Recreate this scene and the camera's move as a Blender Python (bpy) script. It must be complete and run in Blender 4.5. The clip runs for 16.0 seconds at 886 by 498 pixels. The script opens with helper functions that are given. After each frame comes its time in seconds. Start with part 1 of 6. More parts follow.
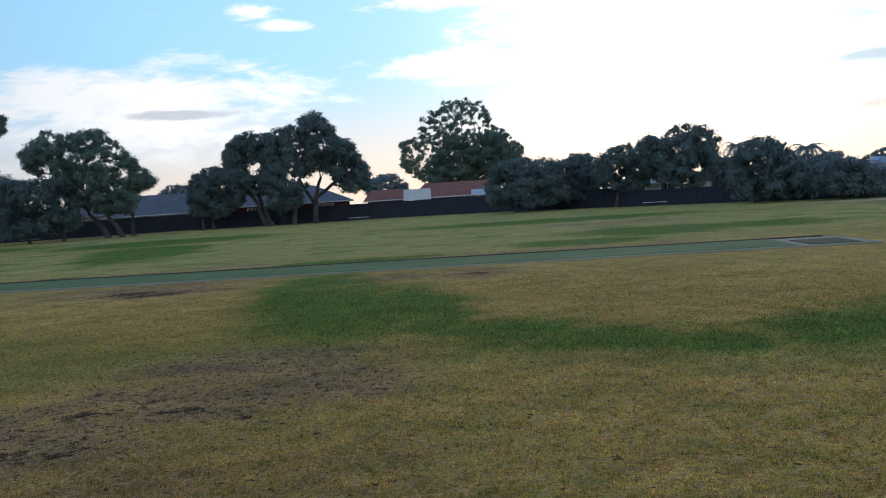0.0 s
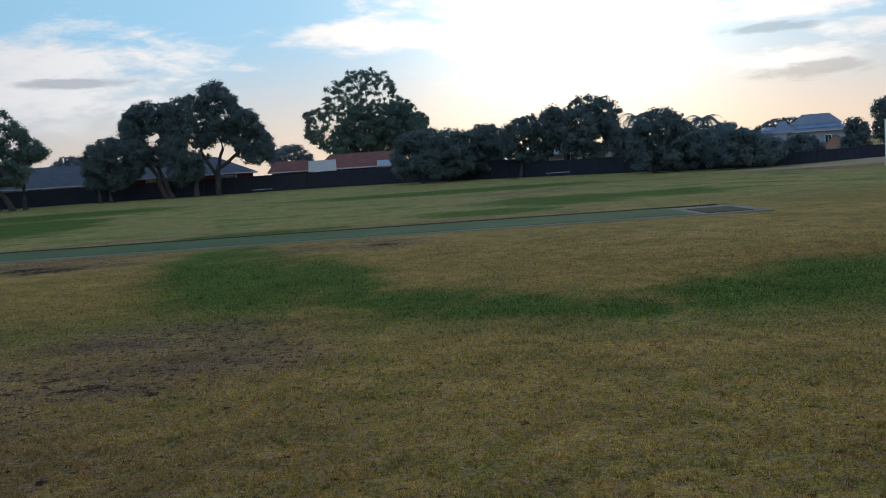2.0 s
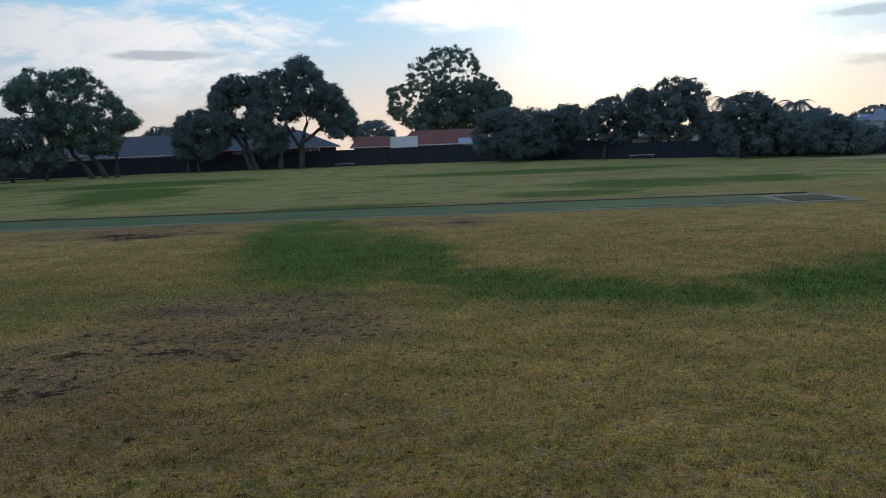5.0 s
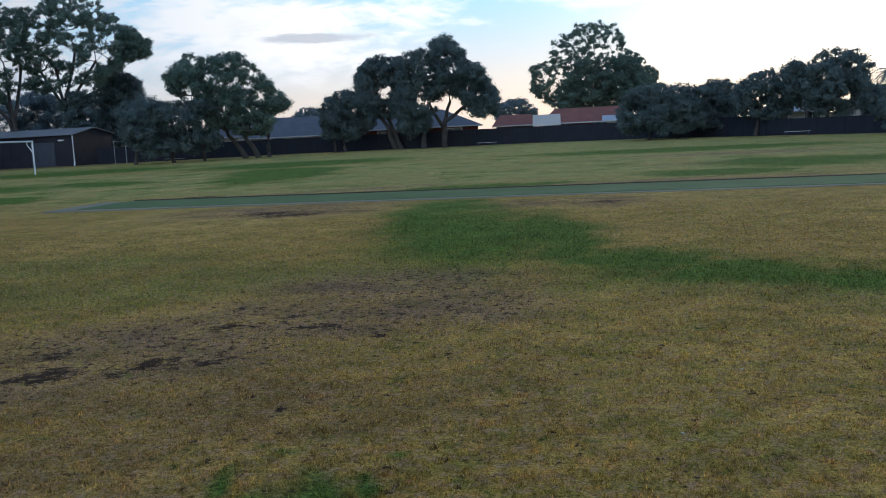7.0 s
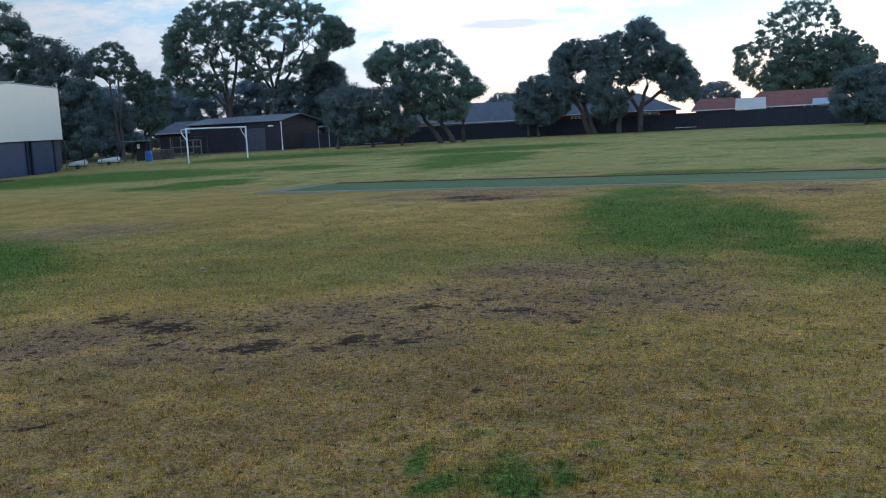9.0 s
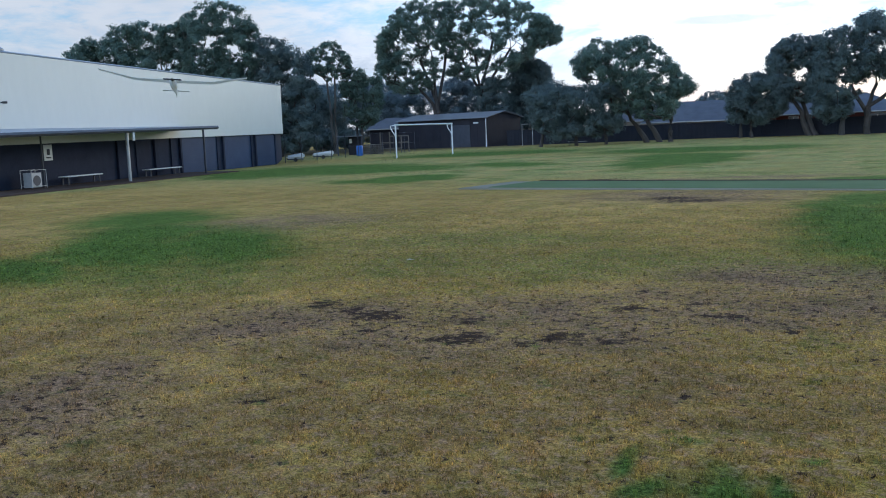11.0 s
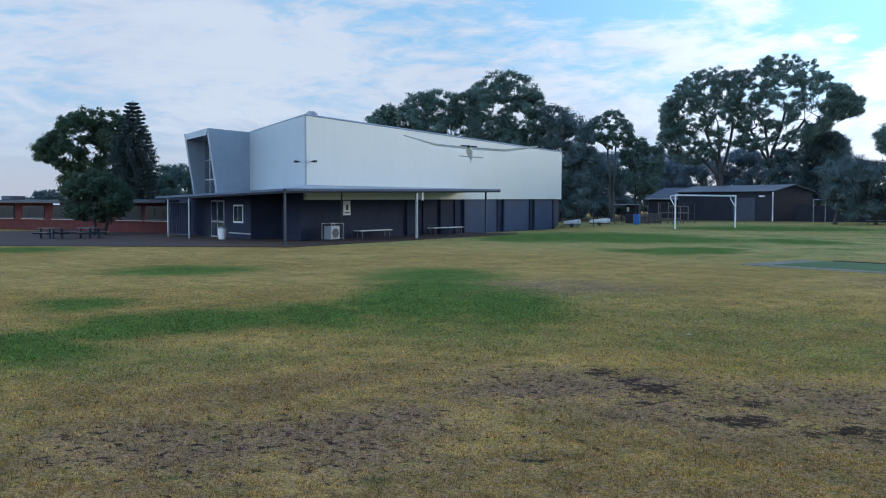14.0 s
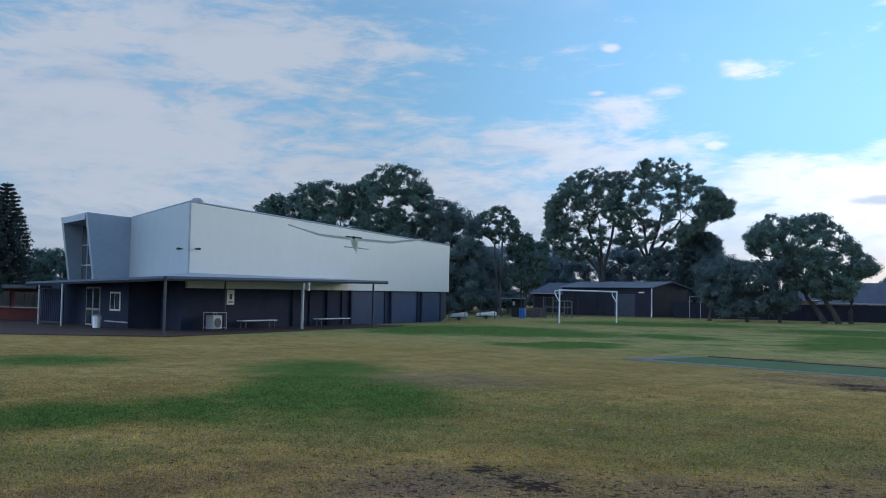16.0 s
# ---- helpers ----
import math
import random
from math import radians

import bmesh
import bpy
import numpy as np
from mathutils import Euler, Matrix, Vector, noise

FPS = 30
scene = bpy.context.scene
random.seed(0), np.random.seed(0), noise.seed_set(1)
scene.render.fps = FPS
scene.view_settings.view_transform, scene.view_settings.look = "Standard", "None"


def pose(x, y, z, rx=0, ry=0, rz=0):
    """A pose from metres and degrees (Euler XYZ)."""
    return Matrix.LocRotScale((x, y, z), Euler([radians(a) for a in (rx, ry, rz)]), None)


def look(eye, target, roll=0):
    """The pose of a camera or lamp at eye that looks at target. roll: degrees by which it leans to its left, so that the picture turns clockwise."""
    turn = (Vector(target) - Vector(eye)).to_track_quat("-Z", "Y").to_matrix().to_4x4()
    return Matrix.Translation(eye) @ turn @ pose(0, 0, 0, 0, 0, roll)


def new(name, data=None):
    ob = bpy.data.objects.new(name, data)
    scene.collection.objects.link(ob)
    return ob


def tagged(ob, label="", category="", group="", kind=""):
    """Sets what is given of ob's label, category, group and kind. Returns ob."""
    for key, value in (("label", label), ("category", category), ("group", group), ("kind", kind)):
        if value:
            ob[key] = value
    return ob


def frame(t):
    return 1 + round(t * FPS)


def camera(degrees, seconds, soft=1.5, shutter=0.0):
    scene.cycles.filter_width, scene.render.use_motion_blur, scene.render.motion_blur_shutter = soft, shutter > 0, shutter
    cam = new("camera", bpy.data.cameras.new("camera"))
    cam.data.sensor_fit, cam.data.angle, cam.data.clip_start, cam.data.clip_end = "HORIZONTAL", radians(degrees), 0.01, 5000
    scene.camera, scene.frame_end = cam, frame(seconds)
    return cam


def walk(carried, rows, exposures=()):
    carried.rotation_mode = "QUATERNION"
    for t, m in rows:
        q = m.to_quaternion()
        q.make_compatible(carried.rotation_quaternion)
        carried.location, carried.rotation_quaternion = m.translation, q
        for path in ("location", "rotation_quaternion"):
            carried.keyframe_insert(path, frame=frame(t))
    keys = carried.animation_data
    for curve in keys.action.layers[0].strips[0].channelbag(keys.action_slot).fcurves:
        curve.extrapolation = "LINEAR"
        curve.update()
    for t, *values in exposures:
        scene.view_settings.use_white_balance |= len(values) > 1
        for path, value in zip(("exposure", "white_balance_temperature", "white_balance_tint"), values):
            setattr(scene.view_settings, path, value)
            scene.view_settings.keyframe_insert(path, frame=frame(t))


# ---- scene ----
cam = camera(51.4, 16.0, soft=1.0)
ROWS = [
    (0.0, 0.153, 0.099, 1.74, -0.0, -3.169, 3.614),
    (0.5, 0.15, 0.061, 1.742, -3.347, -4.659, 4.249),
    (1.0, 0.137, 0.051, 1.749, -5.139, -4.979, 4.474),
    (1.5, 0.135, 0.047, 1.751, -5.989, -5.242, 4.159),
    (2.0, 0.133, 0.049, 1.75, -5.859, -5.347, 3.808),
    (2.5, 0.133, 0.04, 1.75, -5.37, -5.467, 3.279),
    (3.0, 0.132, 0.038, 1.75, -4.501, -5.763, 2.956),
    (3.5, 0.128, 0.028, 1.753, -3.804, -5.938, 2.515),
    (6.0, 0.115, 0.042, 1.754, 2.815, -7.021, 2.805),
    (6.5, 0.11, 0.05, 1.755, 5.28, -7.34, 2.971),
    (7.0, 0.094, 0.053, 1.749, 7.937, -7.342, 2.825),
    (7.5, 0.087, 0.071, 1.745, 10.319, -7.343, 2.775),
    (8.0, 0.076, 0.067, 1.745, 13.113, -7.549, 2.83),
    (8.5, 0.059, 0.082, 1.741, 16.665, -7.653, 3.068),
    (9.0, 0.033, 0.072, 1.742, 19.83, -7.655, 2.987),
    (11.5, -0.045, 0.049, 1.728, 35.916, -6.722, 2.095),
    (12.0, -0.04, 0.04, 1.73, 39.766, -6.351, 1.756),
    (12.5, -0.022, 0.018, 1.734, 43.416, -6.616, 1.191),
    (13.0, -0.037, -0.044, 1.745, 46.439, -5.681, 0.753),
    (13.5, -0.045, -0.11, 1.758, 48.771, -3.674, 0.198),
    (14.0, -0.032, -0.15, 1.76, 49.305, -2.789, -0.101),
    (14.5, -0.024, -0.157, 1.761, 48.982, -1.968, -0.475),
    (15.0, -0.041, -0.133, 1.761, 48.021, -0.953, -0.985),
    (15.5, -0.063, -0.082, 1.753, 45.946, 0.412, -1.201),
    (16.0, -0.086, -0.015, 1.766, 42.385, 2.983, -1.083),
]
EXPOSURES = [(0.0, -0.55, 6700, 10), (0.6, -0.80, 6720, 10), (1.5, -0.94, 6750, 10), (3.5, -0.96, 6750, 10), (6.0, -0.75, 6700, 10), (7.0, -0.55, 6600, 10), (9.0, -0.20, 6450, 10), (11.5, 0.0, 6200, 10), (12.5, 0.05, 6050, 10), (14.5, -0.05, 6050, 10), (16.0, -0.4, 6050, 10)]
walk(cam, [(t, pose(x, y, z, 90 + pitch, roll, yaw)) for t, x, y, z, yaw, pitch, roll in ROWS], EXPOSURES)

# ---- light: a low sun veiled by thin cloud, and the morning sky ----
SUN_AZ, SUN_EL = 14.5, 10.0


def heading(az, el=0.0):
    a, e = radians(az), radians(el)
    return Vector((math.sin(a) * math.cos(e), math.cos(a) * math.cos(e), math.sin(e)))


world = bpy.data.worlds.new("morning_sky")
scene.world = world
world.use_nodes = True
W = world.node_tree
W.nodes.clear()


def wn(kind, **props):
    n = W.nodes.new(kind)
    for k, v in props.items():
        if k == "operation":
            n.operation = v
        elif k == "blend_type":
            n.blend_type = v
        elif k == "data_type":
            n.data_type = v
    return n


def wmath(op, a, b=None, c=None):
    n = wn("ShaderNodeMath", operation=op)
    for i, v in enumerate((a, b, c)):
        if v is None:
            continue
        if isinstance(v, (int, float)):
            n.inputs[i].default_value = v
        else:
            W.links.new(v, n.inputs[i])
    return n.outputs[0]


def wmix(fac, a, b):
    n = wn("ShaderNodeMix", data_type="RGBA")
    for i, v in ((0, fac), (6, a), (7, b)):
        if isinstance(v, (int, float)):
            n.inputs[i].default_value = v
        elif isinstance(v, tuple):
            n.inputs[i].default_value = (*v, 1)
        else:
            W.links.new(v, n.inputs[i])
    return n.outputs[2]


def wramp(v, lo, hi):
    n = wn("ShaderNodeMapRange")
    n.interpolation_type = "SMOOTHSTEP"
    W.links.new(v, n.inputs[0])
    n.inputs[1].default_value, n.inputs[2].default_value = lo, hi
    return n.outputs[0]


tc = wn("ShaderNodeTexCoord")
sep = wn("ShaderNodeSeparateXYZ")
W.links.new(tc.outputs["Generated"], sep.inputs[0])
sky = wn("ShaderNodeTexSky")
sky.sky_type, sky.sun_disc = "NISHITA", False
sky.sun_elevation, sky.sun_rotation = radians(SUN_EL), radians(SUN_AZ)
sky.air_density, sky.dust_density, sky.ozone_density = 1.0, 1.2, 2.0
up = wmath("MAXIMUM", sep.outputs[2], 0.0)
# cloud sheet: directions laid onto a plane overhead
den = wmath("ADD", up, 0.10)
cx = wmath("DIVIDE", sep.outputs[0], den)
cy = wmath("DIVIDE", sep.outputs[1], den)
comb = wn("ShaderNodeCombineXYZ")
W.links.new(cx, comb.inputs[0])
W.links.new(cy, comb.inputs[1])


def wnoise(scale, detail, rough, offset, stretch=(1, 1, 1), turn=0.0):
    mp = wn("ShaderNodeMapping")
    mp.inputs["Location"].default_value = offset
    mp.inputs["Rotation"].default_value = (0, 0, turn)
    mp.inputs["Scale"].default_value = stretch
    W.links.new(comb.outputs[0], mp.inputs[0])
    n = wn("ShaderNodeTexNoise")
    n.inputs["Scale"].default_value, n.inputs["Detail"].default_value, n.inputs["Roughness"].default_value = scale, detail, rough
    n.inputs["Distortion"].default_value = 0.35
    W.links.new(mp.outputs[0], n.inputs[0])
    return n.outputs[0]


big = wnoise(0.42, 4.0, 0.55, (3.1, 1.7, 0.0), (1, 1, 1), 0.4)
fine = wnoise(1.5, 9.0, 0.62, (7.3, 2.2, 0.0), (0.75, 1.35, 1), 0.5)
puff = wmath("ADD", wmath("MULTIPLY", big, 0.62), wmath("MULTIPLY", fine, 0.42))
dot = wn("ShaderNodeVectorMath", operation="DOT_PRODUCT")
W.links.new(tc.outputs["Generated"], dot.inputs[0])
dot.inputs[1].default_value = heading(SUN_AZ, SUN_EL)
toward = dot.outputs["Value"]
# cloud masses by bearing and height above the skyline, in degrees: bearing, height, half-width, half-height
CLOUDS = [
    (-18.5, 6.9, 11.0, 1.9), (-19.0, 4.6, 11.0, 2.0), (-11.0, 11.8, 1.5, 0.45), (-9.2, 10.9, 1.6, 0.35), (3.0, 8.1, 7.0, 1.0), (8.5, 9.6, 6.0, 1.9), (0.5, 11.9, 5.0, 0.5),
    (16.0, 9.0, 9.0, 5.0), (18.0, 14.0, 14.0, 3.0), (25.0, 7.6, 6.0, 1.1), (27.0, 10.5, 9.0, 2.0), (27.5, 4.4, 5.0, 0.9), (33.0, 6.0, 5.0, 0.7),
    (-66.0, 10.0, 22.0, 11.0), (-50.0, 6.0, 14.0, 5.0), (-37.0, 9.4, 9.0, 1.4), (-31.5, 11.2, 2.4, 1.4), (-33.5, 8.4, 8.0, 2.2), (-24.5, 13.6, 1.7, 0.5), (-32.2, 15.2, 0.5, 0.25), (-33.0, 12.6, 0.7, 0.2),
    (-28.8, 12.6, 1.4, 0.4), (-56.0, 15.0, 12.0, 4.0), (-26.0, 9.3, 0.8, 0.3), (-38.0, 5.0, 14.0, 2.6),
]
GREY_CLOUDS = [(25.0, 11.0, 9.0, 1.1), (27.6, 3.9, 4.2, 0.5), (25.5, 6.5, 3.0, 0.35), (-15.5, 5.9, 3.6, 0.35), (-48.0, 4.0, 16.0, 1.4)]
az_deg = wmath("MULTIPLY", wmath("ARCTAN2", sep.outputs[0], sep.outputs[1]), 180 / math.pi)
el_deg = wmath("MULTIPLY", wmath("ARCSINE", sep.outputs[2]), 180 / math.pi)
polar = wn("ShaderNodeCombineXYZ")
W.links.new(az_deg, polar.inputs[0])
W.links.new(el_deg, polar.inputs[1])


def drift(scale, detail, rough, stretch, offset):
    mp = wn("ShaderNodeMapping")
    mp.inputs["Location"].default_value, mp.inputs["Scale"].default_value = offset, stretch
    mp.inputs["Rotation"].default_value = (0, 0, -0.10)
    W.links.new(polar.outputs[0], mp.inputs[0])
    n = wn("ShaderNodeTexNoise")
    n.inputs["Scale"].default_value, n.inputs["Detail"].default_value, n.inputs["Roughness"].default_value = scale, detail, rough
    n.inputs["Distortion"].default_value = 0.5
    W.links.new(mp.outputs[0], n.inputs[0])
    return n.outputs[0]


def masses(spots):
    total = None
    for a, e, wa, we in spots:
        u, w = wmath("MULTIPLY", wmath("SUBTRACT", az_deg, a), 1 / wa), wmath("MULTIPLY", wmath("SUBTRACT", el_deg, e), 1 / we)
        d = wmath("SUBTRACT", 1.0, wmath("SQRT", wmath("ADD", wmath("MULTIPLY", u, u), wmath("MULTIPLY", w, w))))
        total = d if total is None else wmath("MAXIMUM", total, d)
    return wmath("MAXIMUM", total, -0.6)


streaks = drift(0.30, 9.0, 0.62, (0.42, 1.25, 1), (3.0, 1.0, 0))
wisps = drift(0.9, 8.0, 0.65, (0.35, 1.3, 1), (9.0, 4.0, 0))
body = wmath("ADD", wmath("MULTIPLY", masses(CLOUDS), 0.55), wmath("ADD", wmath("MULTIPLY", wmath("SUBTRACT", streaks, 0.5), 1.5), wmath("MULTIPLY", wmath("SUBTRACT", wisps, 0.5), 1.25)))
placed = wramp(body, -0.16, 0.42)
above = wramp(el_deg, 15.0, 24.0)
cover = wramp(puff, 0.47, 0.62)
side = wramp(wmath("ABSOLUTE", az_deg), 70.0, 95.0)
far_off = wmath("MAXIMUM", above, side)
cloud = wmath("ADD", wmath("MULTIPLY", placed, wmath("SUBTRACT", 1.0, far_off)), wmath("MULTIPLY", cover, far_off))
dull = wramp(wmath("ADD", wmath("MULTIPLY", masses(GREY_CLOUDS), 0.6), wmath("MULTIPLY", wmath("SUBTRACT", wisps, 0.5), 1.6)), -0.05, 0.35)
shade = wmath("MULTIPLY", wmath("SUBTRACT", 1.0, wmath("MULTIPLY", dull, 0.65)), wramp(streaks, 0.12, 0.58))
# clear sky: deep blue overhead, paler lower down, a warm band at the skyline below the sun
ZENITH, CLEAR = (0.17, 0.40, 0.85), (0.37, 0.72, 1.05)
COOL, WARM = (0.66, 0.70, 0.80), (0.86, 0.74, 0.66)
low = wramp(up, 0.0, 0.16)
skyline = wmix(wramp(toward, 0.55, 0.97), COOL, WARM)
clear = wmix(wramp(up, 0.16, 0.60), wmix(low, skyline, CLEAR), ZENITH)
west = wramp(wmath("MULTIPLY", az_deg, -1.0), 8.0, 34.0)
bank = wmix(west, wmix(shade, (0.60, 0.67, 0.82), (1.02, 1.04, 1.10)), wmix(shade, (0.55, 0.66, 0.86), (0.83, 0.90, 1.02)))
haze = wmath("MULTIPLY", cloud, wramp(up, 0.01, 0.09))
painted = wmix(haze, clear, bank)
near = wn("ShaderNodeMapRange")
W.links.new(toward, near.inputs[0])
near.inputs[1].default_value, near.inputs[2].default_value = 0.90, 1.0
glow = wmath("MULTIPLY", wmath("POWER", near.outputs[0], 7.0), wmath("SUBTRACT", 1.0, wmath("MULTIPLY", dull, 0.75)))
halo = wmath("MULTIPLY", wramp(toward, 0.45, 0.985), wmath("SUBTRACT", 1.0, wmath("MULTIPLY", dull, 0.45)))
veil = wn("ShaderNodeMix", data_type="RGBA", blend_type="MULTIPLY")
veil.inputs[0].default_value = 1.0
W.links.new(painted, veil.inputs[6])
# brighter towards the sun; the unseen half opposite is raised as added fill
behind = wramp(wmath("MULTIPLY", toward, -1.0), 0.0, 0.85)
gain = wmath("ADD", 1.0, wmath("ADD", wmath("MULTIPLY", halo, 1.1), wmath("MULTIPLY", behind, 2.0)))
gray = wn("ShaderNodeCombineXYZ")
for k in range(3):
    W.links.new(gain, gray.inputs[k])
W.links.new(gray.outputs[0], veil.inputs[7])
lit2 = wn("ShaderNodeMix", data_type="RGBA", blend_type="ADD")
lit2.inputs[0].default_value = 1.0
W.links.new(veil.outputs[2], lit2.inputs[6])
W.links.new(wmix(glow, (0.0, 0.0, 0.0), (1.6, 1.48, 1.26)), lit2.inputs[7])
bg_sky, bg_cloud, both, out = wn("ShaderNodeBackground"), wn("ShaderNodeBackground"), wn("ShaderNodeAddShader"), wn("ShaderNodeOutputWorld")
W.links.new(sky.outputs[0], bg_sky.inputs[0])
bg_sky.inputs[1].default_value = 0.012
W.links.new(lit2.outputs[2], bg_cloud.inputs[0])
bg_cloud.inputs[1].default_value = 0.76
W.links.new(bg_sky.outputs[0], both.inputs[0])
W.links.new(bg_cloud.outputs[0], both.inputs[1])
W.links.new(both.outputs[0], out.inputs[0])

sun_lamp = bpy.data.lights.new("sun", "SUN")
sun_lamp.energy, sun_lamp.angle, sun_lamp.color = 0.9, radians(12), (1.0, 0.90, 0.76)
sun_ob = new("sun", sun_lamp)
sun_ob.matrix_world = look(heading(SUN_AZ, SUN_EL) * 200, (0, 0, 0))


# ---- materials ----
def nodes_of(m):
    m.use_nodes = True
    t = m.node_tree
    b = t.nodes["Principled BSDF"]
    return t, b


def tex(t, kind, scale, detail=4.0, rough=0.55, coords="Object", stretch=(1, 1, 1)):
    c = t.nodes.new("ShaderNodeTexCoord")
    mp = t.nodes.new("ShaderNodeMapping")
    mp.inputs["Scale"].default_value = stretch
    t.links.new(c.outputs[coords], mp.inputs[0])
    n = t.nodes.new(kind)
    n.inputs["Scale"].default_value = scale
    if kind == "ShaderNodeTexNoise":
        n.inputs["Detail"].default_value, n.inputs["Roughness"].default_value = detail, rough
    t.links.new(mp.outputs[0], n.inputs[0])
    return n.outputs[0]


def ramp(t, v, stops):
    r = t.nodes.new("ShaderNodeValToRGB")
    e = r.color_ramp.elements
    while len(e) < len(stops):
        e.new(0.5)
    for el, (p, c) in zip(e, stops):
        el.position, el.color = p, (*c, 1)
    t.links.new(v, r.inputs[0])
    return r.outputs[0]


def tmix(t, fac, a, b, mode="MIX"):
    n = t.nodes.new("ShaderNodeMix")
    n.data_type, n.blend_type = "RGBA", mode
    for i, v in ((0, fac), (6, a), (7, b)):
        if isinstance(v, (int, float)):
            n.inputs[i].default_value = v
        elif isinstance(v, tuple):
            n.inputs[i].default_value = (*v, 1)
        else:
            t.links.new(v, n.inputs[i])
    return n.outputs[2]


def tmath(t, op, a, b=None):
    n = t.nodes.new("ShaderNodeMath")
    n.operation = op
    for i, v in enumerate((a, b)):
        if v is None:
            continue
        if isinstance(v, (int, float)):
            n.inputs[i].default_value = v
        else:
            t.links.new(v, n.inputs[i])
    return n.outputs[0]


def bump(t, b, v, strength=0.3, distance=0.02):
    n = t.nodes.new("ShaderNodeBump")
    n.inputs["Strength"].default_value, n.inputs["Distance"].default_value = strength, distance
    t.links.new(v, n.inputs["Height"])
    t.links.new(n.outputs[0], b.inputs["Normal"])


def surface(name, dark, light, rough=0.7, metal=0.0, scale=3.0, grain=40.0, relief=0.15, stretch=(1, 1, 1), wear=None):
    """Two scales of variation between two tones, with a fine relief."""
    m = bpy.data.materials.new(name)
    t, b = nodes_of(m)
    n1 = tex(t, "ShaderNodeTexNoise", scale, 5, 0.6, stretch=stretch)
    n2 = tex(t, "ShaderNodeTexNoise", grain, 3, 0.6, stretch=stretch)
    mixv = tmath(t, "ADD", tmath(t, "MULTIPLY", n1, 0.65), tmath(t, "MULTIPLY", n2, 0.35))
    col = ramp(t, mixv, [(0.30, dark), (0.70, light)])
    if wear:
        w = tex(t, "ShaderNodeTexNoise", scale * 0.35, 6, 0.65)
        wm = ramp(t, w, [(0.55, (0, 0, 0)), (0.72, (1, 1, 1))])
        col = tmix(t, tmath(t, "MULTIPLY", wm, 0.5), col, wear)
    t.links.new(col, b.inputs["Base Color"])
    b.inputs["Roughness"].default_value, b.inputs["Metallic"].default_value = rough, metal
    if relief:
        bump(t, b, n2, relief, 0.01)
    return m


def foliage(name, dark, light):
    m = bpy.data.materials.new(name)
    t, b = nodes_of(m)
    g = t.nodes.new("ShaderNodeNewGeometry")
    n = tex(t, "ShaderNodeTexNoise", 0.45, 3, 0.6)
    v = tmath(t, "ADD", tmath(t, "MULTIPLY", g.outputs["Random Per Island"], 0.15), tmath(t, "MULTIPLY", n, 0.85))
    t.links.new(ramp(t, v, [(0.2, dark), (0.8, light)]), b.inputs["Base Color"])
    b.inputs["Roughness"].default_value = 0.6
    b.inputs["Specular IOR Level"].default_value = 0.12
    tr = t.nodes.new("ShaderNodeBsdfTranslucent")
    t.links.new(ramp(t, v, [(0.2, dark), (0.8, light)]), tr.inputs["Color"])
    mx = t.nodes.new("ShaderNodeMixShader")
    mx.inputs[0].default_value = 0.5
    t.links.new(b.outputs[0], mx.inputs[1])
    t.links.new(tr.outputs[0], mx.inputs[2])
    t.links.new(mx.outputs[0], t.nodes["Material Output"].inputs["Surface"])
    return m


M = {}
M["bark"] = surface("bark", (0.030, 0.028, 0.030), (0.095, 0.086, 0.080), 0.9, scale=1.5, grain=14, relief=0.5, stretch=(1, 1, 0.3))
M["pale_bark"] = surface("pale_bark", (0.06, 0.055, 0.052), (0.18, 0.165, 0.15), 0.9, scale=1.2, grain=12, relief=0.4, stretch=(1, 1, 0.3))
M["gum_leaf"] = foliage("gum_leaf", (0.105, 0.165, 0.155), (0.195, 0.280, 0.225))
M["dark_leaf"] = foliage("dark_leaf", (0.105, 0.150, 0.165), (0.175, 0.235, 0.225))
M["green_leaf"] = foliage("green_leaf", (0.055, 0.092, 0.062), (0.110, 0.160, 0.095))
# far leaves: distance haze put into the colour, paler and bluer
M["hazed_leaf"] = foliage("hazed_leaf", (0.130, 0.185, 0.225), (0.215, 0.285, 0.305))
M["pine_leaf"] = foliage("pine_leaf", (0.050, 0.072, 0.074), (0.085, 0.112, 0.105))
M["fence_steel"] = surface("fence_steel", (0.018, 0.021, 0.031), (0.032, 0.036, 0.050), 0.6, scale=0.4, grain=6, relief=0.1)
M["white_paint"] = surface("white_paint", (0.70, 0.71, 0.72), (0.82, 0.82, 0.81), 0.45, scale=2, grain=30, relief=0.05, wear=(0.55, 0.53, 0.50))
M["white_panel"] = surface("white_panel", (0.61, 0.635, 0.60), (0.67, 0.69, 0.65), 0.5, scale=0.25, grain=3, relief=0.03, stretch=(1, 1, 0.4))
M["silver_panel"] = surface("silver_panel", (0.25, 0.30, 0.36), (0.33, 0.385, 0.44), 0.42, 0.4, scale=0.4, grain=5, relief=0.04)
M["side_panel"] = surface("side_panel", (0.34, 0.385, 0.41), (0.41, 0.455, 0.475), 0.5, 0.15, scale=0.4, grain=5, relief=0.04, stretch=(1, 1, 0.3))
M["dark_brick"] = surface("dark_brick", (0.0250, 0.0310, 0.0540), (0.0400, 0.0480, 0.0780), 0.8, scale=1.2, grain=12, relief=0.3)
M["blue_door"] = surface("blue_door", (0.030, 0.055, 0.110), (0.048, 0.082, 0.155), 0.5, scale=1.0, grain=10, relief=0.05)
M["pale_brick"] = surface("pale_brick", (0.26, 0.15, 0.115), (0.36, 0.22, 0.165), 0.85, scale=1.5, grain=14, relief=0.3)
